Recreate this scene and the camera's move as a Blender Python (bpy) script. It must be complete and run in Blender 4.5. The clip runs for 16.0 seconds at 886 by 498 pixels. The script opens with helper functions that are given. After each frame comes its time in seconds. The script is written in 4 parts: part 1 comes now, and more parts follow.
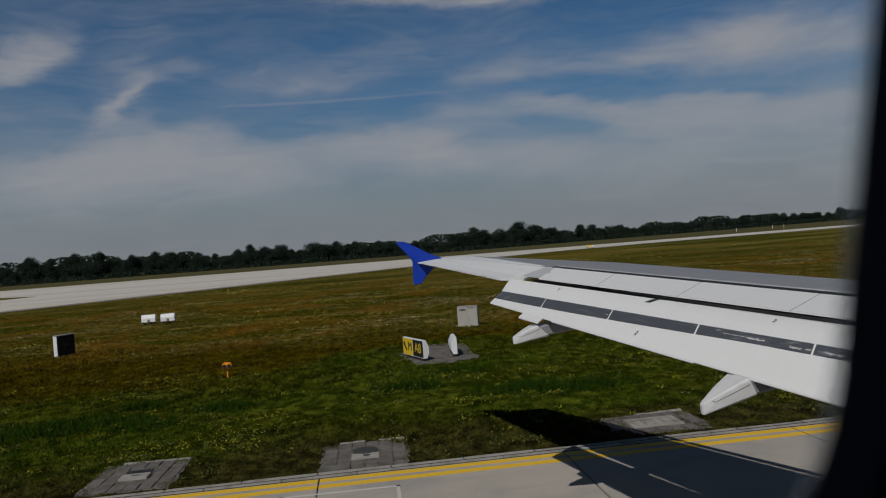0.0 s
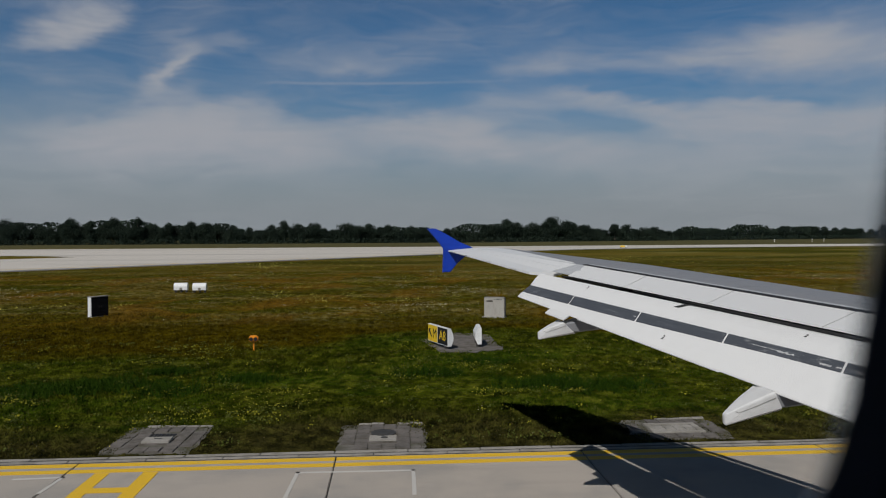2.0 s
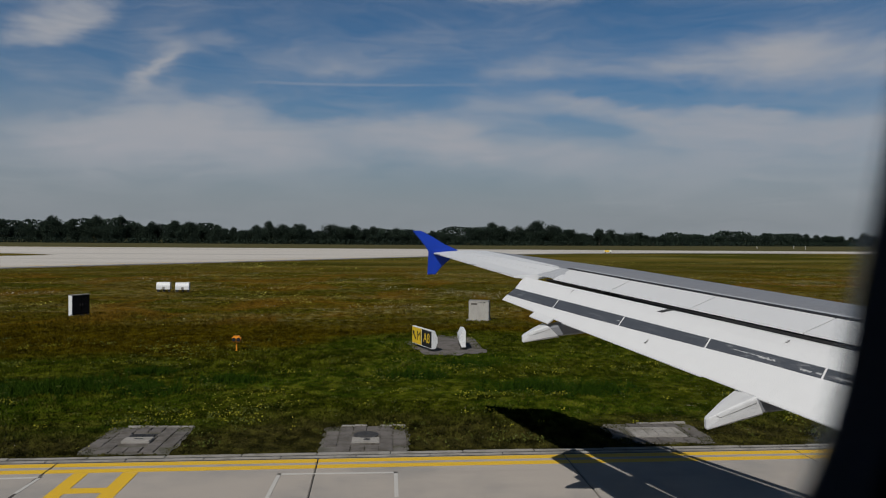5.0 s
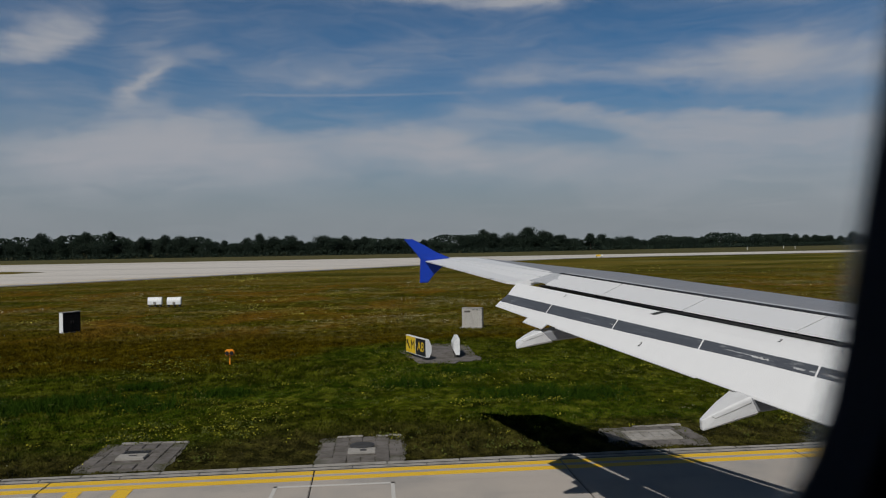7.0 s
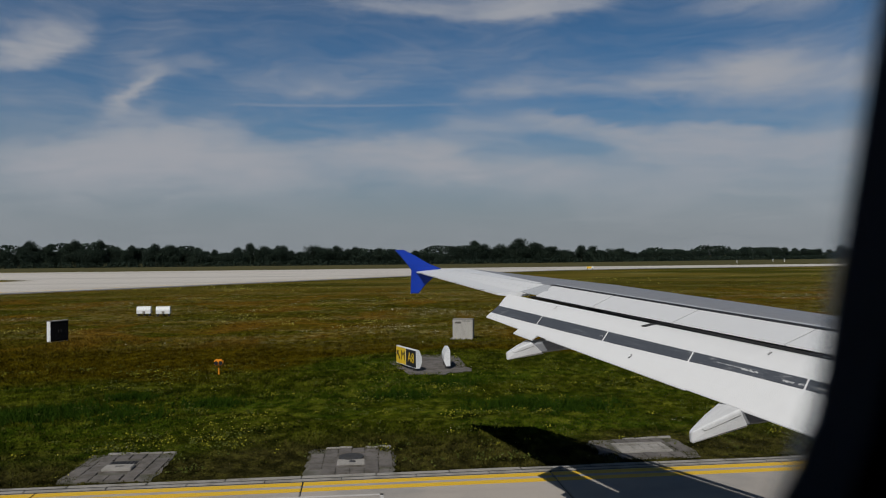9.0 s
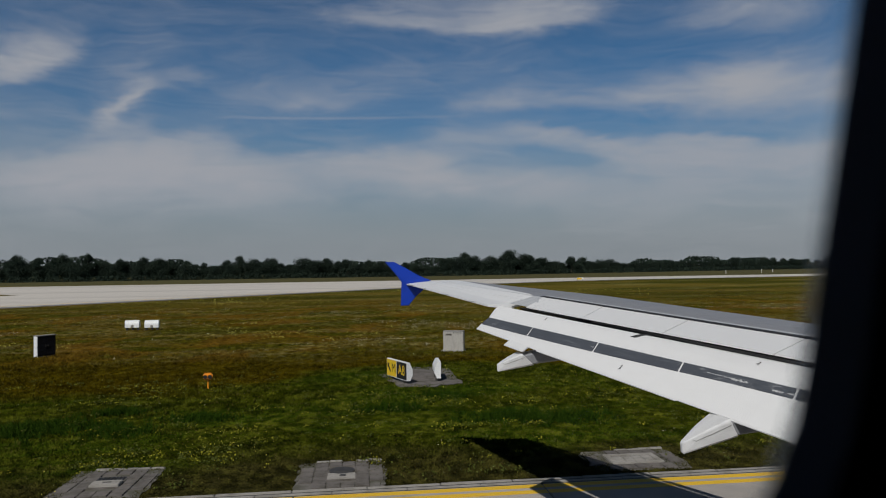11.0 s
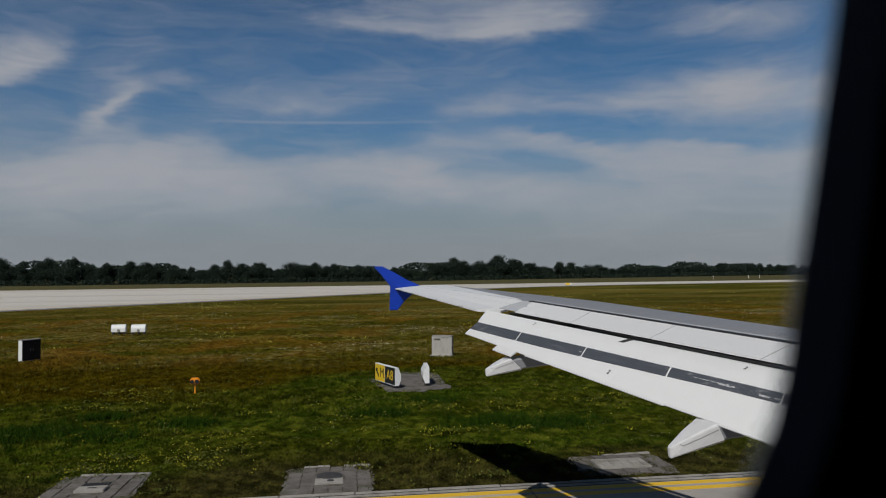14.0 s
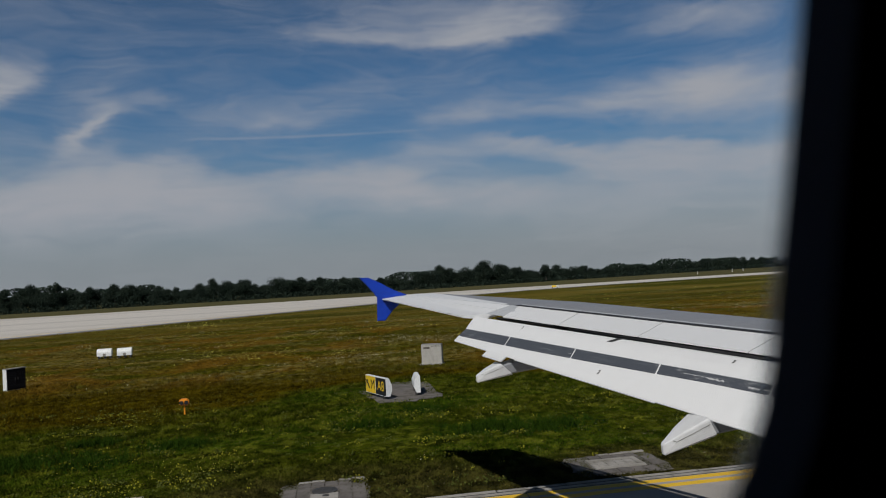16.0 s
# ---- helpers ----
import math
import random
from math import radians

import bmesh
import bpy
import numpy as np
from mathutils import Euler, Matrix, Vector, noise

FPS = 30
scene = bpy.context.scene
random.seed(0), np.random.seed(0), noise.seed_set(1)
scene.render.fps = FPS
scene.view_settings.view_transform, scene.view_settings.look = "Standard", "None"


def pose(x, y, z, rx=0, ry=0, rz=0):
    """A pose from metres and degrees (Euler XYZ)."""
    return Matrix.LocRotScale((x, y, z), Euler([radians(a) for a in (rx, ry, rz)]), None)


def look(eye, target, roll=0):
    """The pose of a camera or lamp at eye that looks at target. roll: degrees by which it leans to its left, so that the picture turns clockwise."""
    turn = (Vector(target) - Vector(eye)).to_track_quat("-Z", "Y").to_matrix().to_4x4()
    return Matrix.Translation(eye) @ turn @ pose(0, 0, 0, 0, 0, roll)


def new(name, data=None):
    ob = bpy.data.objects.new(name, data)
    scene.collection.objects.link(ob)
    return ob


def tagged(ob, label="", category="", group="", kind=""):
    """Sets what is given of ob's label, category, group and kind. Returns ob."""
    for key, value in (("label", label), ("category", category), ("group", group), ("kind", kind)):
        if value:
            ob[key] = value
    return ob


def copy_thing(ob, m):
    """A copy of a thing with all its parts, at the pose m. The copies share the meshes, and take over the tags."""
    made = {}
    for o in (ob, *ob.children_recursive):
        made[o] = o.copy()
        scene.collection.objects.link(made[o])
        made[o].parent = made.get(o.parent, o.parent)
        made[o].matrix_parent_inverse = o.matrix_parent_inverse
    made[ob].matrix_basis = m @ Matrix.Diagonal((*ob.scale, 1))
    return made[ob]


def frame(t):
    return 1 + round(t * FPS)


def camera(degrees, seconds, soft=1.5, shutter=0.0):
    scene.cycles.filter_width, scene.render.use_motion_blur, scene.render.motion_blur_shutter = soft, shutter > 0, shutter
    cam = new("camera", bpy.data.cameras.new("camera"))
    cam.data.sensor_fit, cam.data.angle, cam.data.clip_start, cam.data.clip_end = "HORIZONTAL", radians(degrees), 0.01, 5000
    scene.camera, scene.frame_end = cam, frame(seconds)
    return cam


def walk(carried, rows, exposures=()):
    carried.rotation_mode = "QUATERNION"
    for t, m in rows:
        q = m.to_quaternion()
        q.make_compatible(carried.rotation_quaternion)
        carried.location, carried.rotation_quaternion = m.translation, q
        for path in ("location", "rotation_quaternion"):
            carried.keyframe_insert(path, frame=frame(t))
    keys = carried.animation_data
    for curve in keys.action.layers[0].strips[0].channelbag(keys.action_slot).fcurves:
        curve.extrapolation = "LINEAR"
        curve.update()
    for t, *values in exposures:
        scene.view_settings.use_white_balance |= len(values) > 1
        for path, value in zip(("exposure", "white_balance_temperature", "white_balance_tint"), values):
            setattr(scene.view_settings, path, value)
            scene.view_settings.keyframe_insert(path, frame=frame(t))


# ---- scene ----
# The aircraft stands at the origin of its own axes: x towards the nose, y out along the left wing, z up from the ground.
# ---------------------------------------------------------------- camera
cam = camera(62.0, 16.0, 1.1)
cam.data.dof.use_dof = True
cam.data.dof.focus_distance = 16.0
cam.data.dof.aperture_fstop = 4.2

# seconds, x, y, z, heading towards the nose from abeam, pitch, roll
PATH = [
    (0.0, -0.003, -0.000, 4.508, 6.59, -0.11, -4.53),
    (0.5, -0.002, -0.000, 4.508, 5.60, -1.30, -0.40),
    (1.0, -0.001, -0.000, 4.508, 4.90, -0.36, 0.73),
    (1.5, 0.000, -0.000, 4.508, 4.17, -0.94, -0.53),
    (2.0, 0.002, -0.001, 4.508, 4.12, -0.88, -0.48),
    (2.5, 0.003, -0.000, 4.508, 4.10, -0.77, 0.01),
    (3.0, 0.003, -0.000, 4.508, 4.61, -0.62, 0.18),
    (3.5, 0.003, -0.000, 4.508, 4.90, -0.67, 0.17),
    (4.0, 0.002, -0.000, 4.506, 5.14, -0.80, 0.43),
    (6.5, -0.003, 0.000, 4.499, 5.94, -0.18, -0.56),
    (7.0, -0.002, 0.000, 4.497, 5.92, -0.05, -1.09),
    (7.5, -0.002, 0.000, 4.496, 5.79, -0.22, -1.17),
    (8.0, -0.003, 0.000, 4.494, 5.88, 0.14, -1.09),
    (8.5, -0.002, 0.000, 4.494, 5.83, 0.34, -0.77),
    (9.0, -0.001, 0.000, 4.494, 6.62, 0.79, -0.69),
    (11.5, 0.003, 0.001, 4.493, 7.51, 1.73, -0.89),
    (12.0, 0.002, 0.001, 4.492, 7.68, 1.71, -0.69),
    (12.5, 0.001, 0.000, 4.492, 7.93, 1.76, -0.66),
    (13.0, 0.001, 0.001, 4.491, 8.29, 1.86, -0.55),
    (13.5, 0.001, 0.001, 4.490, 8.12, 1.83, -0.48),
    (14.0, 0.003, 0.000, 4.489, 8.26, 2.07, -0.83),
    (14.5, 0.004, 0.001, 4.488, 9.48, 2.13, -1.58),
    (15.0, 0.004, 0.001, 4.489, 9.59, 1.81, -2.28),
    (15.5, 0.005, 0.001, 4.489, 9.15, 2.18, -2.65),
    (16.0, 0.005, 0.001, 4.490, 9.45, 2.64, -3.54),
]
# the aircraft's slight nose and wing attitude on its gear, about the seat
LEAN = pose(0, 0, 4.5) @ pose(0, 0, 0, -0.285, -0.20, 0) @ pose(0, 0, -4.5)
walk(cam, [(t, LEAN @ pose(x, y, z, 90 + p, 0, -h) @ pose(0, 0, 0, 0, 0, r)) for t, x, y, z, h, p, r in PATH], [(0.0, -0.72, 6280, 11), (1.0, -0.41, 6280, 11), (16.0, -0.40, 6280, 11)])

# ---------------------------------------------------------------- light
SUN_EL, SUN_ROT = radians(46.0), radians(207.5)
sun_data = bpy.data.lights.new("sun", "SUN")
sun_data.energy, sun_data.angle, sun_data.color = 4.6, radians(0.53), (1.0, 0.95, 0.87)
sun = new("sun", sun_data)
sun_from = Vector((math.sin(SUN_ROT) * math.cos(SUN_EL), math.cos(SUN_ROT) * math.cos(SUN_EL), math.sin(SUN_EL)))
sun.matrix_world = look(sun_from * 60, (0, 0, 0))


class Nodes:
    """Short hand for building node trees."""

    def __init__(self, tree):
        self.t = tree
        tree.nodes.clear()

    def add(self, kind, operation=None, use_clamp=False, data_type=None, blend_type=None, interpolation_type=None, ins=None):
        n = self.t.nodes.new(kind)
        if operation:
            n.operation = operation
        if use_clamp:
            n.use_clamp = True
        if data_type:
            n.data_type = data_type
        if blend_type:
            n.blend_type = blend_type
        if interpolation_type:
            n.interpolation_type = interpolation_type
        for name, val in (ins or {}).items():
            s = n.inputs[name]
            if isinstance(val, bpy.types.NodeSocket):
                self.t.links.new(val, s)
            else:
                s.default_value = val
        return n

    def math(self, op, a, b=0.0, c=0.0, clamp=False):
        n = self.add("ShaderNodeMath", operation=op, use_clamp=clamp)
        for s, v in zip(n.inputs, (a, b, c)):
            if isinstance(v, bpy.types.NodeSocket):
                self.t.links.new(v, s)
            else:
                s.default_value = v
        return n.outputs[0]

    def mix(self, fac, a, b, blend="MIX"):
        n = self.add("ShaderNodeMix", data_type="RGBA", blend_type=blend)
        for i, v in ((0, fac), (6, a), (7, b)):
            if isinstance(v, bpy.types.NodeSocket):
                self.t.links.new(v, n.inputs[i])
            else:
                n.inputs[i].default_value = v if i == 0 else (*v, 1)[:4]
        return n.outputs[2]

    def noise(self, vec, scale, detail=4.0, rough=0.55, dist=0.0):
        n = self.add("ShaderNodeTexNoise", ins={"Scale": scale, "Detail": detail, "Roughness": rough, "Distortion": dist})
        self.t.links.new(vec, n.inputs["Vector"])
        return n.outputs[0]

    def step(self, v, lo, hi, to0=0.0, to1=1.0):
        n = self.add("ShaderNodeMapRange", interpolation_type="SMOOTHSTEP")
        for name, val in (("Value", v), ("From Min", lo), ("From Max", hi), ("To Min", to0), ("To Max", to1)):
            if isinstance(val, bpy.types.NodeSocket):
                self.t.links.new(val, n.inputs[name])
            else:
                n.inputs[name].default_value = val
        return n.outputs[0]


world = bpy.data.worlds.new("sky")
scene.world = world
world.use_nodes = True
N = Nodes(world.node_tree)
sky = N.add("ShaderNodeTexSky")
sky.sky_type, sky.sun_disc = "NISHITA", False
sky.sun_elevation, sky.sun_rotation = SUN_EL, SUN_ROT
sky.air_density, sky.dust_density, sky.ozone_density = 1.0, 0.6, 1.6
co = N.add("ShaderNodeTexCoord").outputs["Generated"]
xyz = N.add("ShaderNodeSeparateXYZ", ins={0: co})
sx, sy, sz = xyz.outputs
az = N.math("MULTIPLY", N.math("ARCTAN2", sx, sy), 57.2958)
el = N.math("MULTIPLY", N.math("ARCSINE", sz), 57.2958)
# cirrus lies in long streaks: stretched, warped noise on the sky's own angles
ang = N.add("ShaderNodeCombineXYZ", ins={0: N.math("MULTIPLY", az, 0.055), 1: N.math("MULTIPLY", el, 0.13), 2: 0.0}).outputs[0]
warp = N.add("ShaderNodeTexNoise", ins={"Scale": 1.1, "Detail": 4.0})
N.t.links.new(ang, warp.inputs["Vector"])
off = N.add("ShaderNodeVectorMath", operation="MULTIPLY_ADD", ins={0: warp.outputs["Color"], 1: (0.9, 0.7, 0.0), 2: ang})
big = N.noise(off.outputs[0], 1.4, 6.0, 0.55, 0.5)
fine_co = N.add("ShaderNodeVectorMath", operation="MULTIPLY", ins={0: off.outputs[0], 1: (1.0, 2.2, 1.0)}).outputs[0]
fine = N.noise(fine_co, 3.4, 8.0, 0.6, 0.8)
tex = N.math("ADD", N.math("MULTIPLY", big, 0.52), N.math("MULTIPLY", fine, 0.48))
# a gentle warp frays the clouds' outlines
wsep = N.add("ShaderNodeSeparateXYZ", ins={0: warp.outputs["Color"]})
fray = N.add("ShaderNodeTexNoise", ins={"Scale": 4.5, "Detail": 5.0, "Roughness": 0.6})
N.t.links.new(ang, fray.inputs["Vector"])
fsep = N.add("ShaderNodeSeparateXYZ", ins={0: fray.outputs["Color"]})
az_b = N.math("ADD", az, N.math("ADD", N.math("MULTIPLY", N.math("SUBTRACT", wsep.outputs[0], 0.5), 2.4), N.math("MULTIPLY", N.math("SUBTRACT", fsep.outputs[0], 0.5), 4.0)))
el_b = N.math("ADD", el, N.math("ADD", N.math("MULTIPLY", N.math("SUBTRACT", wsep.outputs[1], 0.5), 0.9), N.math("MULTIPLY", N.math("SUBTRACT", fsep.outputs[1], 0.5), 1.75)))


def stroke(a0, e0, a1, e1, above, below, k):
    """A drift of cloud from one direction to another (azimuth, elevation), fading above and below over its own widths; k: how dense, negative: a gap."""
    half = math.hypot(a1 - a0, e1 - e0) / 2
    ca, ce = (a1 - a0) / (2 * half), (e1 - e0) / (2 * half)
    da, de = N.math("SUBTRACT", az_b, (a0 + a1) / 2), N.math("SUBTRACT", el_b, (e0 + e1) / 2)
    u = N.math("MULTIPLY_ADD", da, ca / half, N.math("MULTIPLY", de, ce / half))
    v = N.math("MULTIPLY_ADD", de, ca, N.math("MULTIPLY", da, -ce))
    w = N.math("MULTIPLY_ADD", N.math("GREATER_THAN", v, 0.0), 1 / above - 1 / below, 1 / below)
    vv = N.math("MULTIPLY", v, w)
    uu = N.math("MULTIPLY", u, u)
    r = N.math("MULTIPLY_ADD", uu, uu, N.math("MULTIPLY", vv, vv))
    return N.math("MULTIPLY", N.math("POWER", math.e, N.math("MULTIPLY", r, -1.0)), k)


def gather(total, *strokes):
    for one in strokes:
        total = N.math("ADD", total, one)
    return total


cover = gather(stroke(-105.0, 8.0, -45.0, 8.0, 3.0, 3.0, 0.6), stroke(55.0, 8.0, 115.0, 8.0, 3.0, 3.0, 0.6))
# the long bank over the fields
cover = gather(cover,
               stroke(-28.2, 5.91, -0.4, 7.47, 1.84, 2.28, 0.78),
               stroke(-18.9, 8.57, -8.4, 9.94, 0.70, 1.76, 0.5),
               stroke(-2.1, 8.40, 8.8, 8.28, 0.79, 1.93, 0.6),
               stroke(2.2, 6.96, 17.8, 6.25, 1.23, 1.58, 0.6),
               stroke(-24.1, 7.11, -16.0, 8.25, 0.61, 1.32, 0.22))
# puff and hook to the south
cover = gather(cover,
               stroke(-24.7, 13.30, -18.7, 15.53, 1.58, 0.88, 0.72),
               stroke(-26.0, 12.43, -21.0, 13.50, 0.70, 0.40, 0.3),
               stroke(-17.9, 10.27, -14.4, 13.72, 1.14, 0.79, 0.5),
               stroke(-17.3, 10.90, -15.0, 12.82, 0.57, 0.48, 0.25),
               stroke(-15.0, 13.51, -11.0, 14.38, 0.61, 0.70, 0.34),
               stroke(-16.1, 13.50, -13.0, 17.40, 1.67, 1.67, 0.15),
               stroke(-18.8, 9.63, -14.0, 10.43, 0.70, 0.88, 0.3),
               stroke(-25.7, 10.63, -17.6, 10.68, 0.57, 0.53, 0.22),
               stroke(-25.7, 8.99, -18.2, 9.24, 0.61, 0.61, 0.18))
# thin fans in the middle
cover = gather(cover,
               stroke(-10.5, 11.90, 5.3, 13.82, 1.49, 0.88, 0.24),
               stroke(-4.9, 12.24, 3.4, 13.08, 0.66, 0.57, 0.24),
               stroke(-2.1, 14.50, 6.7, 15.37, 0.53, 0.66, 0.13),
               stroke(-4.7, 10.21, 3.1, 9.96, 0.26, 0.35, 0.16),
               stroke(7.5, 12.38, 13.9, 12.87, 0.61, 0.57, 0.36),
               stroke(11.0, 12.89, 22.4, 11.91, 1.23, 0.66, 0.25),
               stroke(5.3, 9.18, 13.2, 9.46, 1.76, 1.32, 0.22),
               stroke(5.8, 10.33, 12.3, 10.42, 0.97, 0.79, 0.16))
# banks towards the nose
cover = gather(cover,
               stroke(20.0, 13.08, 26.0, 11.72, 0.66, 0.48, 0.26),
               stroke(22.0, 12.90, 32.3, 12.56, 1.49, 1.41, 0.5),
               stroke(27.5, 13.15, 39.8, 12.14, 1.84, 2.11, 0.6),
               stroke(12.4, 10.75, 20.6, 9.08, 0.44, 0.88, 0.52),
               stroke(18.7, 8.67, 39.2, 7.61, 1.05, 1.93, 0.62),
               stroke(23.2, 9.26, 29.7, 8.97, 0.35, 0.53, 0.2),
               stroke(15.3, 5.56, 39.7, 4.89, 2.46, 3.07, 0.36))
# bright cloud overhead
cover = gather(cover,
               stroke(-2.0, 18.89, 11.1, 17.92, 1.05, 0.53, 0.5),
               stroke(9.8, 18.05, 20.1, 18.63, 1.41, 0.61, 0.7),
               stroke(25.3, 18.04, 34.7, 17.16, 1.14, 0.97, 0.5),
               stroke(2.3, 20.46, 19.6, 20.11, 1.32, 1.23, 0.3))
# clear gaps
cover = gather(cover,
               stroke(-8.2, 9.53, -2.1, 9.25, 0.48, 0.48, -0.42),
               stroke(12.5, 9.31, 19.7, 7.53, 0.35, 0.40, -0.34),
               stroke(18.3, 7.00, 23.4, 6.21, 0.53, 0.53, -0.2),
               stroke(15.3, 11.15, 33.6, 9.36, 0.44, 0.48, -0.34))
cover = N.math("MINIMUM", N.math("MAXIMUM", cover, 0.0), 1.0)
# one straight old vapour trail
trail = N.math("MULTIPLY", N.math("EXPONENT", N.math("MULTIPLY", N.math("POWER", N.math("ABSOLUTE", N.math("DIVIDE", N.math("SUBTRACT", N.math("MULTIPLY_ADD", az, -0.018, el), 11.50), 0.10)), 2.0), -1.0)),
               N.math("MULTIPLY", N.step(az, -11.0, -6.0), N.step(az, 0.0, 13.0, 1.0, 0.0)))
dens = N.step(N.math("ADD", cover, N.math("MULTIPLY", N.math("SUBTRACT", tex, 0.5), N.math("MULTIPLY_ADD", cover, 0.6, 1.1))), -0.28, 1.08)
dens = N.math("MINIMUM", N.math("ADD", dens, N.math("MULTIPLY", trail, 0.22)), 0.96)
# the cirrus thins out into clear sky overhead
dens = N.math("MULTIPLY", dens, N.step(el, 20.0, 30.0, 1.0, 0.0))
haze = N.step(el, 0.5, 13.0, 1.0, 0.0)
air = N.mix(1.0, sky.outputs[0], (0.345, 0.62, 0.80), "MULTIPLY")
# clear air deepens towards the zenith
air = N.mix(N.step(el, 15.0, 44.0), air, N.mix(1.0, air, (0.12, 0.125, 0.14), "MULTIPLY"))
air = N.mix(N.math("MULTIPLY", haze, 0.98), air, (3.66, 3.98, 4.16))
lit = N.mix(dens, air, (5.6, 5.65, 5.95))
bg = N.add("ShaderNodeBackground", ins={"Color": lit, "Strength": 0.085})
N.t.links.new(bg.outputs[0], N.add("ShaderNodeOutputWorld").inputs[0])


# ---------------------------------------------------------------- materials
def surface(name, build, rough=0.6, metal=0.0, bump=None, spec=0.5, through_light=0.0, upright=False):
    """A material: build(n, pos) returns the base colour; bump(n, pos) a height."""
    m = bpy.data.materials.new(name)
    m.use_nodes = True
    n = Nodes(m.node_tree)
    pos = n.add("ShaderNodeNewGeometry").outputs["Position"]
    b = n.add("ShaderNodeBsdfPrincipled", ins={"Metallic": metal, "Specular IOR Level": spec})
    col = build(n, pos)
    if isinstance(col, bpy.types.NodeSocket):
        n.t.links.new(col, b.inputs["Base Color"])
    else:
        b.inputs["Base Color"].default_value = (*col, 1)
    r = rough(n, pos) if callable(rough) else rough
    if isinstance(r, bpy.types.NodeSocket):
        n.t.links.new(r, b.inputs["Roughness"])
    else:
        b.inputs["Roughness"].default_value = r
    if bump:
        h, strength, dist = bump(n, pos)
        bn = n.add("ShaderNodeBump", ins={"Height": h, "Strength": strength, "Distance": dist})
        n.t.links.new(bn.outputs[0], b.inputs["Normal"])
    out = b.outputs[0]
    if upright:
        # a sward scatters light as one soft surface: each blade's own facing counts for little
        facing = n.add("ShaderNodeVectorMath", operation="MULTIPLY_ADD", ins={0: n.add("ShaderNodeNewGeometry").outputs["Normal"], 1: (0.4, 0.4, 0.4), 2: (0.0, 0.0, 0.8)})
        soft = n.add("ShaderNodeVectorMath", operation="NORMALIZE", ins={0: facing.outputs[0]}).outputs[0]
        n.t.links.new(soft, b.inputs["Normal"])
    if through_light:
        # thin leaves let light through
        tr = n.add("ShaderNodeBsdfTranslucent", ins={"Color": col})
        mx = n.add("ShaderNodeMixShader", ins={0: through_light})
        n.t.links.new(out, mx.inputs[1])
        n.t.links.new(tr.outputs[0], mx.inputs[2])
        out = mx.outputs[0]
    n.t.links.new(out, n.add("ShaderNodeOutputMaterial").inputs[0])
    return m


def worn(c, amount=0.12, grain=9.0, stain=0.9, dark=0.6):
    """A colour with fine grain and larger stains."""
    def build(n, pos):
        g = n.noise(pos, grain, 6.0, 0.6)
        s = n.step(n.noise(pos, stain, 5.0, 0.6), 0.42, 0.75)
        base = n.mix(g, [v * (1 - amount) for v in c], [min(1, v * (1 + amount)) for v in c])
        return n.mix(n.math("MULTIPLY", s, amount * 2.2, clamp=True), base, [v * dark for v in c])
    return build


def streaked(c, amount=0.1):
    """Paint with faint streaks along the airflow."""
    def build(n, pos):
        st = n.add("ShaderNodeVectorMath", operation="MULTIPLY", ins={0: pos, 1: (0.7, 9.0, 4.0)}).outputs[0]
        a = n.noise(st, 1.6, 6.0, 0.6)
        d = n.noise(pos, 14.0, 5.0, 0.6)
        k = n.step(n.math("ADD", n.math("MULTIPLY", a, 0.7), n.math("MULTIPLY", d, 0.3)), 0.35, 0.8)
        return n.mix(k, c, [v * (1 - amount * 1.8) for v in c])
    return build


M_WHITE = surface("wing_white_paint", streaked((0.70, 0.70, 0.70), 0.04), 0.36)
M_GREY = surface("wing_grey_paint", streaked((0.235, 0.24, 0.255), 0.12), 0.5)
M_PATCH = surface("sealant_grey_paint", streaked((0.45, 0.46, 0.48), 0.1), 0.5)
# near-black for seams, gaps and recesses, with the shade of the recesses included
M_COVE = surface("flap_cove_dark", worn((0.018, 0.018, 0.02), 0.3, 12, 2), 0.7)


def strip_colour(n, pos):
    # x + 0.31 y is constant along the strip: long fine scratches and short pale scrapes
    sep = n.add("ShaderNodeSeparateXYZ", ins={0: pos})
    across = n.math("ADD", sep.outputs[0], n.math("MULTIPLY", sep.outputs[1], 0.375))
    st = n.add("ShaderNodeCombineXYZ", ins={0: n.math("MULTIPLY", across, 30.0), 1: n.math("MULTIPLY", sep.outputs[1], 1.5), 2: 0.0}).outputs[0]
    scuff = n.step(n.noise(st, 1.3, 6.0, 0.65), 0.50, 0.78)
    sc = n.add("ShaderNodeCombineXYZ", ins={0: n.math("MULTIPLY", across, 16.0), 1: n.math("MULTIPLY", sep.outputs[1], 3.2), 2: 0.0}).outputs[0]
    scrape = n.math("MULTIPLY", n.step(n.noise(sc, 1.6, 6.0, 0.75), 0.55, 0.64), n.step(n.noise(pos, 0.9, 2.0, 0.5), 0.46, 0.56))
    base = n.mix(n.noise(pos, 22.0, 6.0, 0.65), (0.040, 0.046, 0.058), (0.075, 0.083, 0.098))
    base = n.mix(n.math("MULTIPLY", scuff, 0.35), base, (0.26, 0.275, 0.30))
    return n.mix(n.math("MULTIPLY", scrape, 0.30), base, (0.5, 0.5, 0.5))


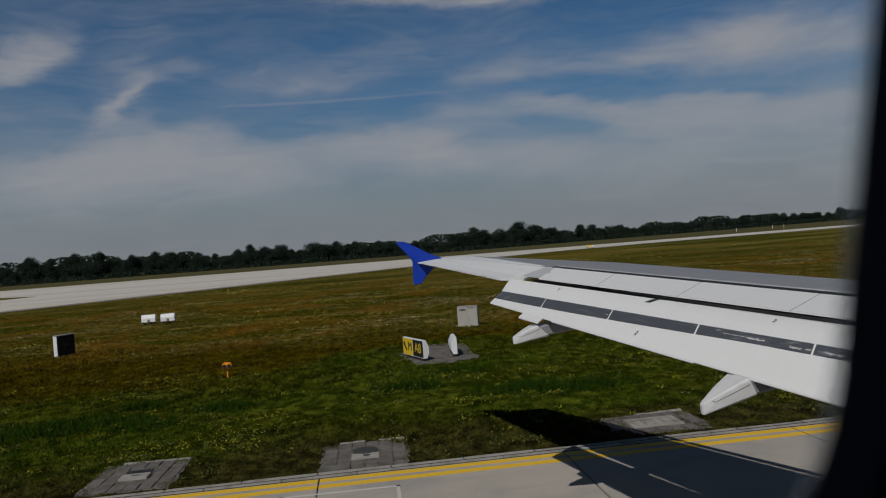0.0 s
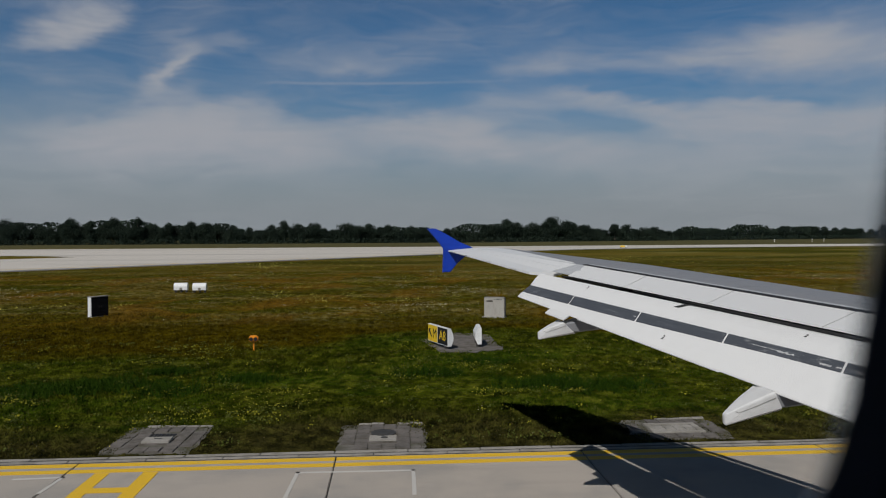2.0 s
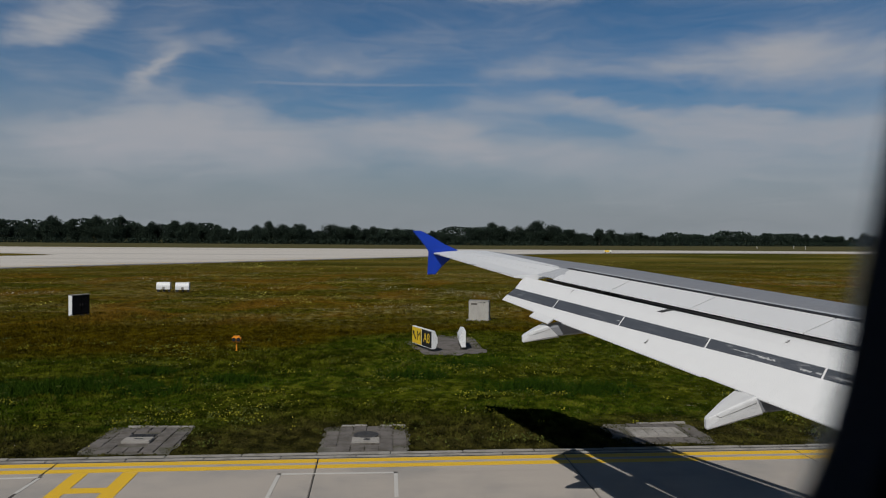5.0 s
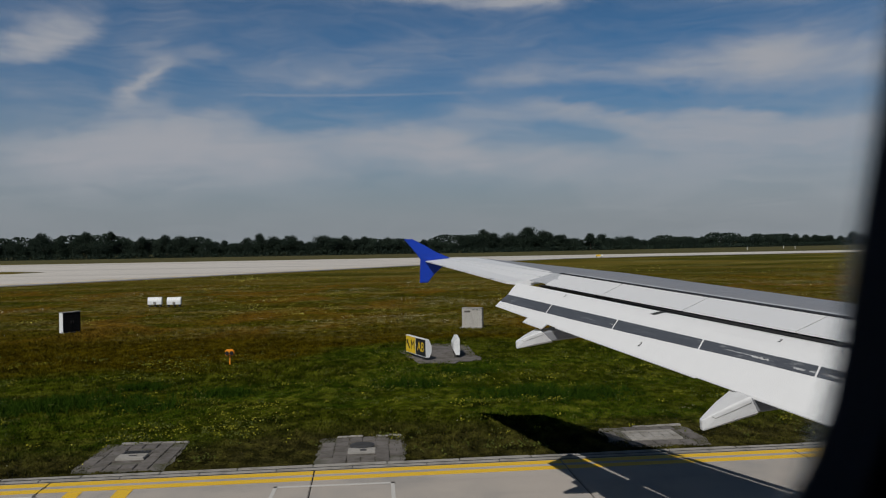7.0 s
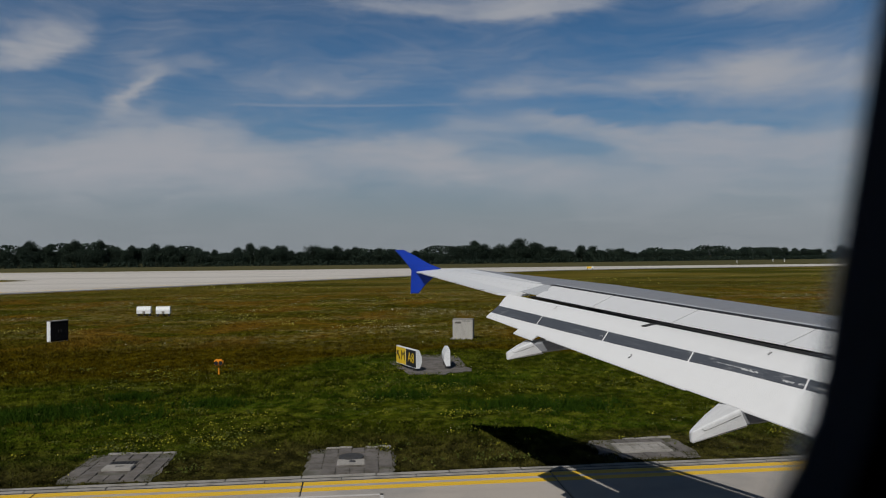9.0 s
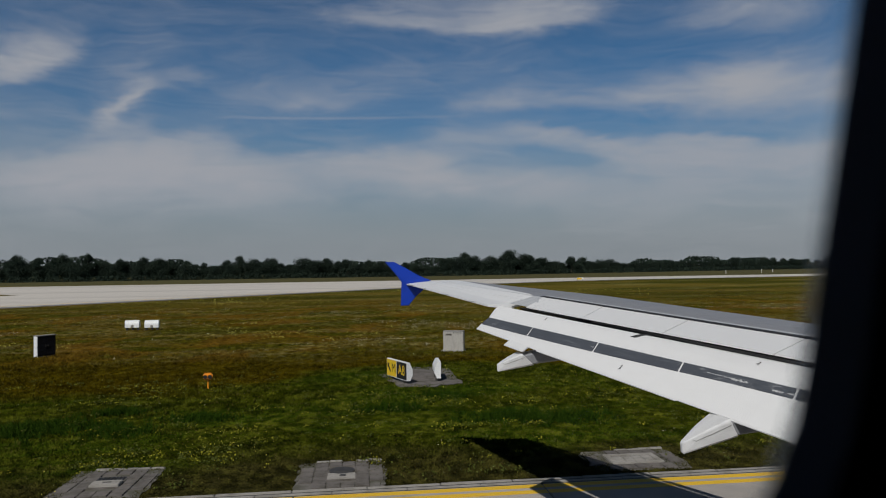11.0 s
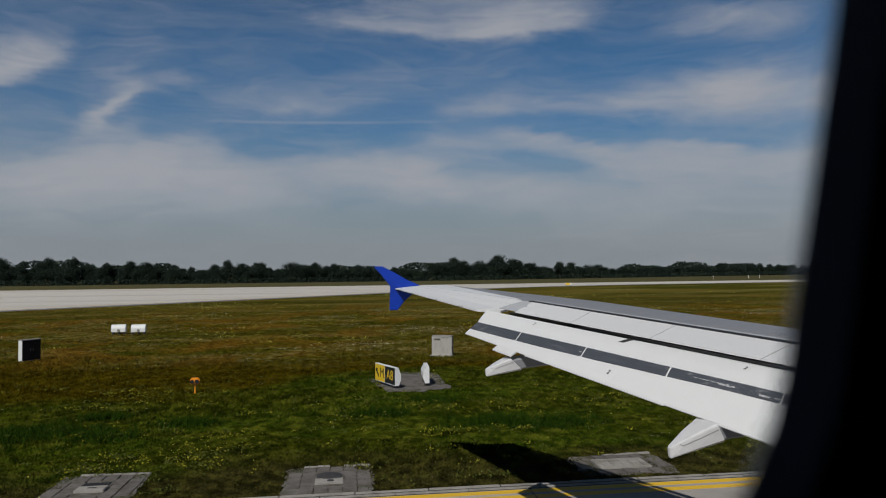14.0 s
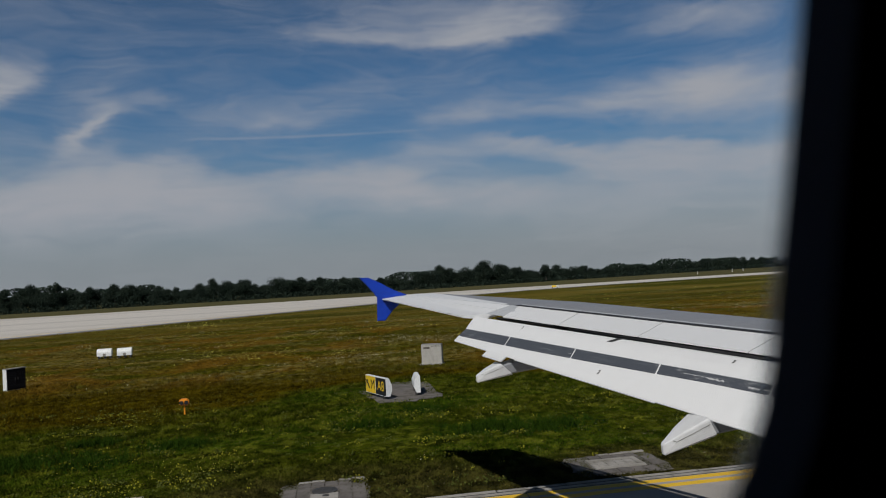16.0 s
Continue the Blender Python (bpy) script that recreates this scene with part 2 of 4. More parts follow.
M_STRIP = surface("walkway_grey_paint", strip_colour, 0.62)
M_SCUFF = surface("rubbed_paint", worn((0.50, 0.50, 0.50), 0.35, 60, 14, 0.35), 0.6)
M_BLUE = surface("deep_blue_paint", streaked((0.004, 0.04, 0.40), 0.2), 0.4)
M_FAIR = surface("fairing_white_paint", streaked((0.66, 0.66, 0.66), 0.1), 0.45)
M_LINE = surface("panel_seam_dark", worn((0.2, 0.2, 0.18), 0.2), 0.7)
M_INK = surface("stencil_black", worn((0.03, 0.03, 0.03), 0.2), 0.6)
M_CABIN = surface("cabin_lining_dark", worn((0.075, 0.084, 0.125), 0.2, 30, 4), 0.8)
M_FUSE = surface("fuselage_white_paint", worn((0.72, 0.72, 0.73), 0.05), 0.4)


def concrete_colour(n, pos):
    inf = n.add("ShaderNodeObjectInfo").outputs["Random"]
    g = n.noise(pos, 35.0, 8.0, 0.7)
    s = n.noise(pos, 0.55, 6.0, 0.65)
    st = n.add("ShaderNodeVectorMath", operation="MULTIPLY", ins={0: pos, 1: (0.12, 1.6, 1.0)}).outputs[0]
    tr = n.step(n.noise(st, 1.1, 5.0, 0.6), 0.5, 0.8)
    base = n.mix(g, (0.335, 0.295, 0.255), (0.45, 0.40, 0.35))
    base = n.mix(n.step(s, 0.4, 0.75), base, (0.27, 0.255, 0.235))
    base = n.mix(n.math("MULTIPLY", tr, 0.35), base, (0.22, 0.21, 0.20))
    return n.mix(n.math("MULTIPLY", inf, 0.25), base, (0.26, 0.25, 0.235))


def concrete_bump(n, pos):
    return n.noise(pos, 60.0, 6.0, 0.7), 0.25, 0.01


M_CONC = surface("taxiway_concrete", concrete_colour, 0.85, bump=concrete_bump)
M_JOINT = surface("joint_sealant", worn((0.04, 0.038, 0.036), 0.3, 20, 3), 0.8)


def old_concrete(n, pos):
    g = n.noise(pos, 18.0, 8.0, 0.7)
    s = n.step(n.noise(pos, 2.2, 6.0, 0.65), 0.42, 0.68)
    base = n.mix(g, (0.22, 0.205, 0.185), (0.38, 0.36, 0.33))
    return n.mix(n.math("MULTIPLY", s, 0.6), base, (0.12, 0.11, 0.085))


M_OLD = surface("weathered_concrete", old_concrete, 0.9, bump=concrete_bump)


def stained_concrete(n, pos):
    st = n.add("ShaderNodeVectorMath", operation="MULTIPLY", ins={0: pos, 1: (6.0, 6.0, 1.0)}).outputs[0]
    run = n.step(n.noise(st, 1.2, 5.0, 0.6), 0.45, 0.75)
    spot = n.step(n.noise(pos, 3.1, 4.0, 0.6), 0.58, 0.68)
    base = n.mix(n.noise(pos, 20.0, 8.0, 0.7), (0.30, 0.28, 0.25), (0.44, 0.42, 0.38))
    base = n.mix(n.math("MULTIPLY", run, 0.4), base, (0.20, 0.18, 0.15))
    return n.mix(n.math("MULTIPLY", spot, 0.7), base, (0.16, 0.09, 0.035))


M_STAINED = surface("stained_concrete", stained_concrete, 0.9, bump=concrete_bump)


def mossy_concrete(n, pos):
    g = n.noise(pos, 14.0, 8.0, 0.7)
    s = n.step(n.noise(pos, 1.6, 6.0, 0.65), 0.36, 0.62)
    base = n.mix(g, (0.10, 0.09, 0.082), (0.19, 0.175, 0.16))
    return n.mix(n.math("MULTIPLY", s, 0.8), base, (0.055, 0.055, 0.03))


def pad_concrete(n, pos):
    g = n.noise(pos, 16.0, 8.0, 0.7)
    s = n.step(n.noise(pos, 2.6, 7.0, 0.7), 0.40, 0.62)
    base = n.mix(g, (0.095, 0.083, 0.078), (0.185, 0.166, 0.154))
    return n.mix(n.math("MULTIPLY", s, 0.75), base, (0.055, 0.048, 0.032))


M_PAD = surface("dark_old_concrete", pad_concrete, 0.95, bump=concrete_bump)


def pave_colour(n, pos):
    own = n.add("ShaderNodeObjectInfo").outputs["Random"]
    g = n.noise(pos, 18.0, 8.0, 0.7)
    stain = n.step(n.noise(pos, 3.0, 6.0, 0.7), 0.42, 0.66)
    base = n.mix(g, (0.070, 0.062, 0.058), (0.150, 0.134, 0.123))
    base = n.mix(n.math("MULTIPLY", own, 0.5), base, (0.185, 0.166, 0.150))
    return n.mix(n.math("MULTIPLY", stain, 0.7), base, (0.06, 0.053, 0.04))


M_PAVE = surface("grey_paving_stone", pave_colour, 0.95, bump=concrete_bump)
M_MOSSY = surface("mossy_concrete", mossy_concrete, 0.95, bump=concrete_bump)


def paint_colour(c):
    def build(n, pos):
        g = n.step(n.noise(pos, 5.0, 8.0, 0.75), 0.55, 0.75)
        t = n.noise(pos, 28.0, 6.0, 0.7)
        base = n.mix(t, [v * 0.85 for v in c], c)
        return n.mix(n.math("MULTIPLY", g, 0.35), base, (0.33, 0.30, 0.24))
    return build


M_YELLOW = surface("yellow_road_paint", paint_colour((0.74, 0.455, 0.018)), 0.7)
M_WLINE = surface("white_road_paint", paint_colour((0.53, 0.51, 0.48)), 0.7)


def runway_colour(n, pos):
    st = n.add("ShaderNodeVectorMath", operation="MULTIPLY", ins={0: pos, 1: (0.006, 0.09, 1.0)}).outputs[0]
    tr = n.noise(st, 1.0, 5.0, 0.6)
    g = n.noise(pos, 0.25, 6.0, 0.6)
    base = n.mix(g, (0.47, 0.435, 0.39), (0.60, 0.56, 0.505))
    return n.mix(n.math("MULTIPLY", n.step(tr, 0.46, 0.66), 0.5), base, (0.31, 0.285, 0.26))


M_RUNWAY = surface("runway_concrete", runway_colour, 0.85)
M_SHOULDER = surface("asphalt_shoulder", worn((0.16, 0.155, 0.15), 0.2, 3.0, 0.15), 0.9)


def turf(n, pos, blade):
    """Meadow colours: olive by the pavement, then green with yellow-green drifts, sorrel-brown further out."""
    y = n.add("ShaderNodeSeparateXYZ", ins={0: pos}).outputs[1]
    flat = n.add("ShaderNodeVectorMath", operation="MULTIPLY", ins={0: pos, 1: (0.9, 0.62, 0.0)}).outputs[0]
    long = n.add("ShaderNodeVectorMath", operation="MULTIPLY", ins={0: pos, 1: (0.3, 0.72, 0.0)}).outputs[0]
    big = n.noise(long, 0.12, 5.0, 0.6)
    lay = n.noise(long, 0.42, 5.0, 0.6, 0.6)
    mid = n.step(n.noise(flat, 0.6, 6.0, 0.7), 0.34, 0.66)
    small = n.noise(flat, 2.1, 6.0, 0.7, 0.5)
    fine = n.noise(pos, 7.0, 6.0, 0.7)
    green = n.mix(mid, (0.015, 0.021, 0.002), (0.044, 0.054, 0.003))
    green = n.mix(n.step(lay, 0.46, 0.62), green, n.mix(small, (0.014, 0.028, 0.002), (0.044, 0.070, 0.004)))
    glow = n.math("MULTIPLY", n.step(small, 0.46, 0.62), n.step(n.noise(flat, 0.45, 4.0, 0.6, 0.5), 0.38, 0.54))
    green = n.mix(n.math("MULTIPLY", glow, 0.8), green, n.mix(fine, (0.062, 0.074, 0.005), (0.125, 0.132, 0.014)))
    # dark gaps between the tufts, their shade put into the colour
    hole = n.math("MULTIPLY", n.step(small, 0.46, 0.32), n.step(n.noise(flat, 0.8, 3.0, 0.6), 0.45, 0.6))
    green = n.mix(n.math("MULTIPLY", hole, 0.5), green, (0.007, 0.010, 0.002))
    olive = n.mix(n.step(small, 0.35, 0.66), (0.014, 0.014, 0.004), (0.056, 0.050, 0.014))
    c = n.mix(n.step(n.math("ADD", y, n.math("MULTIPLY", n.math("SUBTRACT", lay, 0.2), 5.0)), 17.8, 20.6), olive, green)
    brown = n.mix(mid, (0.032, 0.022, 0.001), (0.068, 0.049, 0.002))
    pale = n.math("MULTIPLY", n.step(small, 0.44, 0.64), n.step(n.noise(long, 0.24, 4.0, 0.6), 0.42, 0.56))
    brown_out = n.mix(n.math("MULTIPLY", pale, 0.9), n.mix(mid, (0.060, 0.042, 0.004), (0.112, 0.079, 0.010)), (0.225, 0.195, 0.075))
    brown_out = n.mix(n.math("MULTIPLY", n.step(lay, 0.48, 0.62), 0.7), brown_out, (0.050, 0.054, 0.003))
    sward = n.mix(mid, (0.026, 0.034, 0.003), (0.052, 0.060, 0.005))
    brown_out = n.mix(n.math("MULTIPLY", n.step(n.noise(long, 0.17, 4.0, 0.6, 0.4), 0.48, 0.60), 0.55), brown_out, sward)
    brown_out = n.mix(n.math("MULTIPLY", n.step(n.noise(flat, 0.13, 4.0, 0.62, 0.8), 0.48, 0.64), 0.75), brown_out, (0.140, 0.072, 0.010))
    drift = n.math("ADD", n.math("ADD", y, n.math("MULTIPLY", n.math("SUBTRACT", big, 0.5), 17.0)), n.math("MULTIPLY", n.math("SUBTRACT", lay, 0.5), 13.0))
    # lush grass round the sign base
    x = n.add("ShaderNodeSeparateXYZ", ins={0: pos}).outputs[0]
    off = n.math("ADD", n.math("POWER", n.math("ABSOLUTE", n.math("DIVIDE", n.math("SUBTRACT", x, 5.0), 9.0)), 2.0), n.math("POWER", n.math("ABSOLUTE", n.math("DIVIDE", n.math("SUBTRACT", y, 30.0), 7.5)), 2.0))
    drift = n.math("SUBTRACT", drift, n.step(off, 0.2, 1.0, 9.0, 0.0))
    c = n.mix(n.step(drift, 25.0, 30.5), c, brown)
    c = n.mix(n.step(drift, 33.0, 44.0), c, brown_out)
    wide = n.noise(long, 0.05, 5.0, 0.65)
    far = n.mix(n.step(wide, 0.40, 0.60), (0.046, 0.048, 0.008), (0.115, 0.088, 0.018))
    far = n.mix(n.math("MULTIPLY", n.step(big, 0.52, 0.66), 0.55), far, (0.19, 0.165, 0.055))
    c = n.mix(n.step(y, 70.0, 130.0), c, far)
    c = n.mix(n.step(y, 36.0, 62.0), c, n.mix(1.0, c, (0.96, 0.95, 0.95), "MULTIPLY"))
    c = n.mix(n.step(y, 262.0, 272.0), c, n.mix(big, (0.060, 0.056, 0.028), (0.094, 0.086, 0.044)))
    # tufts a hand or two wide: lit tops and shaded hollows painted as colour
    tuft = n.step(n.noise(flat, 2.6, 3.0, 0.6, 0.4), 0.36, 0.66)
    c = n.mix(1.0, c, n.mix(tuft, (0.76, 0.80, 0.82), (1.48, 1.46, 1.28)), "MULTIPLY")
    if blade:
        isl = n.add("ShaderNodeNewGeometry").outputs["Random Per Island"]
        # blades on the tuft tops are lightened too, as if catching the sun
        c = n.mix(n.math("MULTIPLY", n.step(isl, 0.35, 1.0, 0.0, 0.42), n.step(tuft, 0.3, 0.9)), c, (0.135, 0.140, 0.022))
        return n.mix(n.step(isl, 0.95, 0.97, 0.0, 0.5), c, (0.13, 0.10, 0.03))
    soil = n.step(n.math("ADD", fine, n.math("MULTIPLY", small, 0.4)), 0.66, 0.9)
    return n.mix(n.math("MULTIPLY", soil, 0.25), c, (0.024, 0.020, 0.009))


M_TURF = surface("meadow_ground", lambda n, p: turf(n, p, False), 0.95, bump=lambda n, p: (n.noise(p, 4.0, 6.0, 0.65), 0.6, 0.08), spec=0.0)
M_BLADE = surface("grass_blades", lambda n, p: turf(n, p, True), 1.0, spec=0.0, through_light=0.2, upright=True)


def tint(lo, hi):
    def build(n, pos):
        return n.mix(n.add("ShaderNodeNewGeometry").outputs["Random Per Island"], lo, hi)
    return build


M_TUSSOCK = surface("dark_rush_blades", tint((0.013, 0.030, 0.003), (0.030, 0.058, 0.006)), 1.0, spec=0.0, through_light=0.2, upright=True)
M_WEED = surface("pale_green_leaves", tint((0.050, 0.066, 0.008), (0.125, 0.140, 0.030)), 0.9, spec=0.1, through_light=0.25, upright=True)
M_WEED_Y = surface("yellow_green_heads", tint((0.13, 0.135, 0.010), (0.30, 0.28, 0.025)), 0.9, spec=0.1, through_light=0.25, upright=True)
M_FLOWER_Y = surface("yellow_petals", tint((0.36, 0.33, 0.04), (0.60, 0.56, 0.10)), 0.7, spec=0.2)
M_FLOWER_W = surface("white_petals", tint((0.36, 0.34, 0.18), (0.62, 0.60, 0.42)), 0.7, spec=0.2)


def leaf_colour(n, pos):
    isl = n.add("ShaderNodeNewGeometry").outputs["Random Per Island"]
    ob = n.add("ShaderNodeObjectInfo").outputs["Random"]
    # leaf greens shifted towards blue, which paints in the haze of distance
    a = n.mix(isl, (0.015, 0.025, 0.020), (0.034, 0.050, 0.034))
    b = n.mix(isl, (0.020, 0.033, 0.024), (0.044, 0.062, 0.042))
    return n.mix(ob, a, b)


M_LEAF = surface("broad_leaves", leaf_colour, 0.8, spec=0.1, through_light=0.3)
M_BARK = surface("grey_brown_bark", worn((0.10, 0.08, 0.06), 0.3, 6, 1), 0.9)
M_SIGNY = surface("sign_yellow_face", worn((0.75, 0.50, 0.02), 0.08), 0.5)
M_SIGNK = surface("sign_black_face", worn((0.012, 0.012, 0.013), 0.2), 0.5)
M_SIGNW = surface("white_sheet_metal", worn((0.72, 0.72, 0.71), 0.08, 12, 2.5, 0.7), 0.5)
M_AMBER = surface("amber_plastic", worn((0.75, 0.27, 0.01), 0.15), 0.45)
M_RUST = surface("dark_cabinet_paint", worn((0.014, 0.013, 0.014), 0.3, 10, 2), 0.9, spec=0.15)
M_IRON = surface("cast_iron", worn((0.07, 0.065, 0.06), 0.3, 25, 4), 0.6, metal=0.4)


def pane_material():
    m = bpy.data.materials.new("window_acrylic")
    m.use_nodes = True
    n = Nodes(m.node_tree)
    tr = n.add("ShaderNodeBsdfTransparent", ins={"Color": (0.97, 0.98, 0.98, 1)})
    gl = n.add("ShaderNodeBsdfGlossy", ins={"Roughness": 0.02})
    mx = n.add("ShaderNodeMixShader", ins={0: 0.03, 1: tr.outputs[0], 2: gl.outputs[0]})
    n.t.links.new(mx.outputs[0], n.add("ShaderNodeOutputMaterial").inputs[0])
    return m


M_PANE = pane_material()


def rim_material():
    m = bpy.data.materials.new("frosted_acrylic")
    m.use_nodes = True
    n = Nodes(m.node_tree)
    tr = n.add("ShaderNodeBsdfTransparent", ins={"Color": (0.95, 0.96, 0.96, 1)})
    fr = n.add("ShaderNodeBsdfTranslucent", ins={"Color": (0.8, 0.81, 0.82, 1)})
    mx = n.add("ShaderNodeMixShader", ins={0: 0.20, 1: tr.outputs[0], 2: fr.outputs[0]})
    n.t.links.new(mx.outputs[0], n.add("ShaderNodeOutputMaterial").inputs[0])
    return m


M_RIM = rim_material()


# ---------------------------------------------------------------- mesh helpers
def mesh_of(name, verts, faces, material, smooth=False):
    me = bpy.data.meshes.new(name)
    me.from_pydata([tuple(v) for v in verts], [], faces)
    if material:
        me.materials.append(material)
    if smooth:
        me.polygons.foreach_set("use_smooth", [True] * len(me.polygons))
    me.update()
    return me


def part(name, bm, material, parent=None, label=""):
    """Links a bmesh or a mesh as one object under parent."""
    if isinstance(bm, bpy.types.Mesh):
        me = bm
    else:
        bmesh.ops.recalc_face_normals(bm, faces=bm.faces)
        me = bpy.data.meshes.new(name)
        bm.to_mesh(me)
        bm.free()
        if material:
            me.materials.append(material)
    ob = new(name, me)
    ob.parent = parent
    if label:
        tagged(ob, label)
    return ob


def empty(name, m=None):
    ob = new(name)
    ob.empty_display_size = 0.3
    if m:
        ob.matrix_world = m
    return ob


def loft(sections, closed=True, caps=True):
    """A skin through sections, each a ring of points."""
    bm = bmesh.new()
    rings = [[bm.verts.new(p) for p in s] for s in sections]
    k = len(rings[0])
    for a, b in zip(rings, rings[1:]):
        for i in range(k if closed else k - 1):
            j = (i + 1) % k
            bm.faces.new((a[i], a[j], b[j], b[i]))
    if caps and closed:
        bm.faces.new(rings[0])
        bm.faces.new(rings[-1][::-1])
    return bm


def box(cx, cy, cz, sx_, sy_, sz_, bevel=0.0, bm=None):
    bm = bm or bmesh.new()
    g = bmesh.ops.create_cube(bm, size=1.0, matrix=Matrix.Translation((cx, cy, cz)) @ Matrix.Diagonal((sx_, sy_, sz_, 1)))
    if bevel:
        es = list({e for v in g["verts"] for e in v.link_edges})
        bmesh.ops.bevel(bm, geom=es, offset=bevel, segments=2, affect="EDGES")
    return bm


def rod(p, q, r0, r1=None, sides=8, bm=None):
    bm = bm or bmesh.new()
    p, q = Vector(p), Vector(q)
    rot = (q - p).to_track_quat("Z", "Y").to_matrix().to_4x4()
    bmesh.ops.create_cone(bm, cap_ends=True, segments=sides, radius1=r0, radius2=r0 if r1 is None else r1, depth=(q - p).length,
                          matrix=Matrix.Translation((p + q) / 2) @ rot)
    return bm


def words(name, text, size, material, m, parent, depth=0.002):
    """Lettering as a mesh of its own, in the built-in font."""
    cu = bpy.data.curves.new(name, "FONT")
    cu.body, cu.size, cu.align_x, cu.align_y, cu.extrude = text, size, "CENTER", "CENTER", depth
    tmp = bpy.data.objects.new(name, cu)
    scene.collection.objects.link(tmp)
    me = bpy.data.meshes.new_from_object(tmp.evaluated_get(bpy.context.evaluated_depsgraph_get()))
    bpy.data.objects.remove(tmp)
    me.materials.clear()
    me.materials.append(material)
    ob = new(name, me)
    ob.parent = parent
    ob.matrix_local = m
    return ob


# ---------------------------------------------------------------- ground and pavements
R_NEAR = [(-900, -640), (-300, -155), (-120, 24), (-47, 102), (-27, 124), (8, 164), (32, 191), (58, 211), (90, 224), (180, 238), (400, 250), (1500, 310)]
R_FAR = [(-900, 204), (-300, 243), (-120, 256), (-47, 261), (-22, 263), (11, 265), (34, 266), (58, 268), (90, 270), (180, 276), (400, 288), (1500, 344)]


def sheet(name, outline_near, outline_far, z, material):
    v = [(x, y, z) for x, y in outline_near] + [(x, y, z) for x, y in outline_far]
    k = len(outline_near)
    f = [(i, i + 1, k + i + 1, k + i) for i in range(k - 1)]
    return new(name, mesh_of(name, v, f, material))


gx = [-4000, -1500, -600, -200, -60, -20, 0, 20, 60, 200, 600, 1500, 4000]
gy = [-4000, -800, -100, 0, 15, 40, 90, 200, 400, 900, 2000, 4000]
gv = [(x, y, 0.0) for y in gy for x in gx]
gf = [(r * len(gx) + c, r * len(gx) + c + 1, (r + 1) * len(gx) + c + 1, (r + 1) * len(gx) + c) for r in range(len(gy) - 1) for c in range(len(gx) - 1)]
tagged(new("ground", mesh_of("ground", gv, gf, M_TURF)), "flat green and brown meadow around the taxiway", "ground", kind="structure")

tagged(sheet("runway", R_NEAR, R_FAR, 0.03, M_RUNWAY), "pale concrete runway and joining taxiway across the meadow", "runway", kind="structure")
isl_n = [(-900, -250), (-300, -20), (-120, 102), (-90, 131), (-76, 146), (-68, 156)]
isl_f = [(-900, 165), (-300, 176), (-120, 176), (-90, 173), (-76, 168), (-66, 160)]
tagged(sheet("grass_island", isl_n, isl_f, 0.06, M_TURF), "pointed grass island between runway and joining taxiway", "grass", kind="structure")
# darker shoulder along the near edge of the joining taxiway
sh_n = [(x + 1.0, y - 4.0) for x, y in R_NEAR]
tagged(sheet("pavement_shoulder", sh_n, [(x, y + 0.5) for x, y in R_NEAR], 0.015, M_SHOULDER), "grey asphalt shoulder beside the pale runway", "shoulder", kind="structure")

# its yellow edge line
ln = [(x - 0.6, y + 2.6) for x, y in R_NEAR if x < 40]
tagged(sheet("edge_line", ln, [(x - 0.3, y + 0.45) for x, y in ln], 0.045, M_YELLOW), "yellow line painted along the edge of the joining taxiway", "road marking", kind="structure")

# ---------------------------------------------------------------- the aircraft
plane = empty("airliner", LEAN)
tagged(plane, "white airliner with a blue wingtip fence and lowered flaps", "airplane")

TE0, CH0 = 5.981, 4.719       # fixed trailing edge and chord, carried to y = 0
TIP, FLAP_END, KINK = 15.3, 11.75, 4.75


def wing_x(y, fr):
    """x at span y, fr of the chord ahead of the fixed trailing edge."""
    return TE0 - 0.31 * y + fr * (CH0 - 0.2104 * y)


def chord(y):
    return CH0 - 0.2104 * y


FRS = (0.0, 0.15, 0.35, 0.5, 0.7, 0.86, 0.95, 1.0)
TOPS = {0.6: (3.10, 3.125, 3.21, 3.25, 3.22, 3.14, 3.05, 2.97), KINK: (3.36, 3.424, 3.510, 3.530, 3.47, 3.40, 3.32, 3.24),
        FLAP_END: (3.902, 3.922, 4.043, 4.068, 4.07, 4.03, 3.98, 3.92), TIP: (4.236, 4.262, 4.285, 4.292, 4.285, 4.262, 4.235, 4.20)}
DROP = (0.012, 0.04, 0.062, 0.082, 0.098, 0.085, 0.055, 0.0)


def top_z(y, fr):
    ys = sorted(TOPS)
    y = min(max(y, ys[0]), ys[-1])
    prof = [np.interp(y, ys, [TOPS[k][i] for k in ys]) for i in range(len(FRS))]
    return float(np.interp(fr, FRS, prof))


def top(y, fr, up=0.0):
    return (wing_x(y, fr), y, top_z(y, fr) + up)


def under_z(y, fr):
    return top_z(y, fr) - max(0.012, float(np.interp(fr, FRS, DROP)) * chord(y))


def wing_part(name, ys, f0, f1, material, up=0.0, thick=None, label="", steps=5, parent=plane):
    """A piece of wing skin from chord fraction f0 to f1 over the stations ys; thick: a plate, else down to the underside."""
    secs = []
    for i, y in enumerate(ys):
        fr = [f0 + (f1 - f0) * k / steps for k in range(steps + 1)]
        upper = [top(y, v, up) for v in fr]
        if thick:
            lower = [(p[0], p[1], p[2] - thick) for p in reversed(upper)]
        else:
            lower = [(wing_x(y, v), y, under_z(y, v)) for v in reversed(fr)]
        secs.append(upper + lower)
    return part(name, loft(secs), material, parent, label)


span = [0.6, 2.5, KINK, 6.0, 7.4, 8.8, 10.3, FLAP_END]
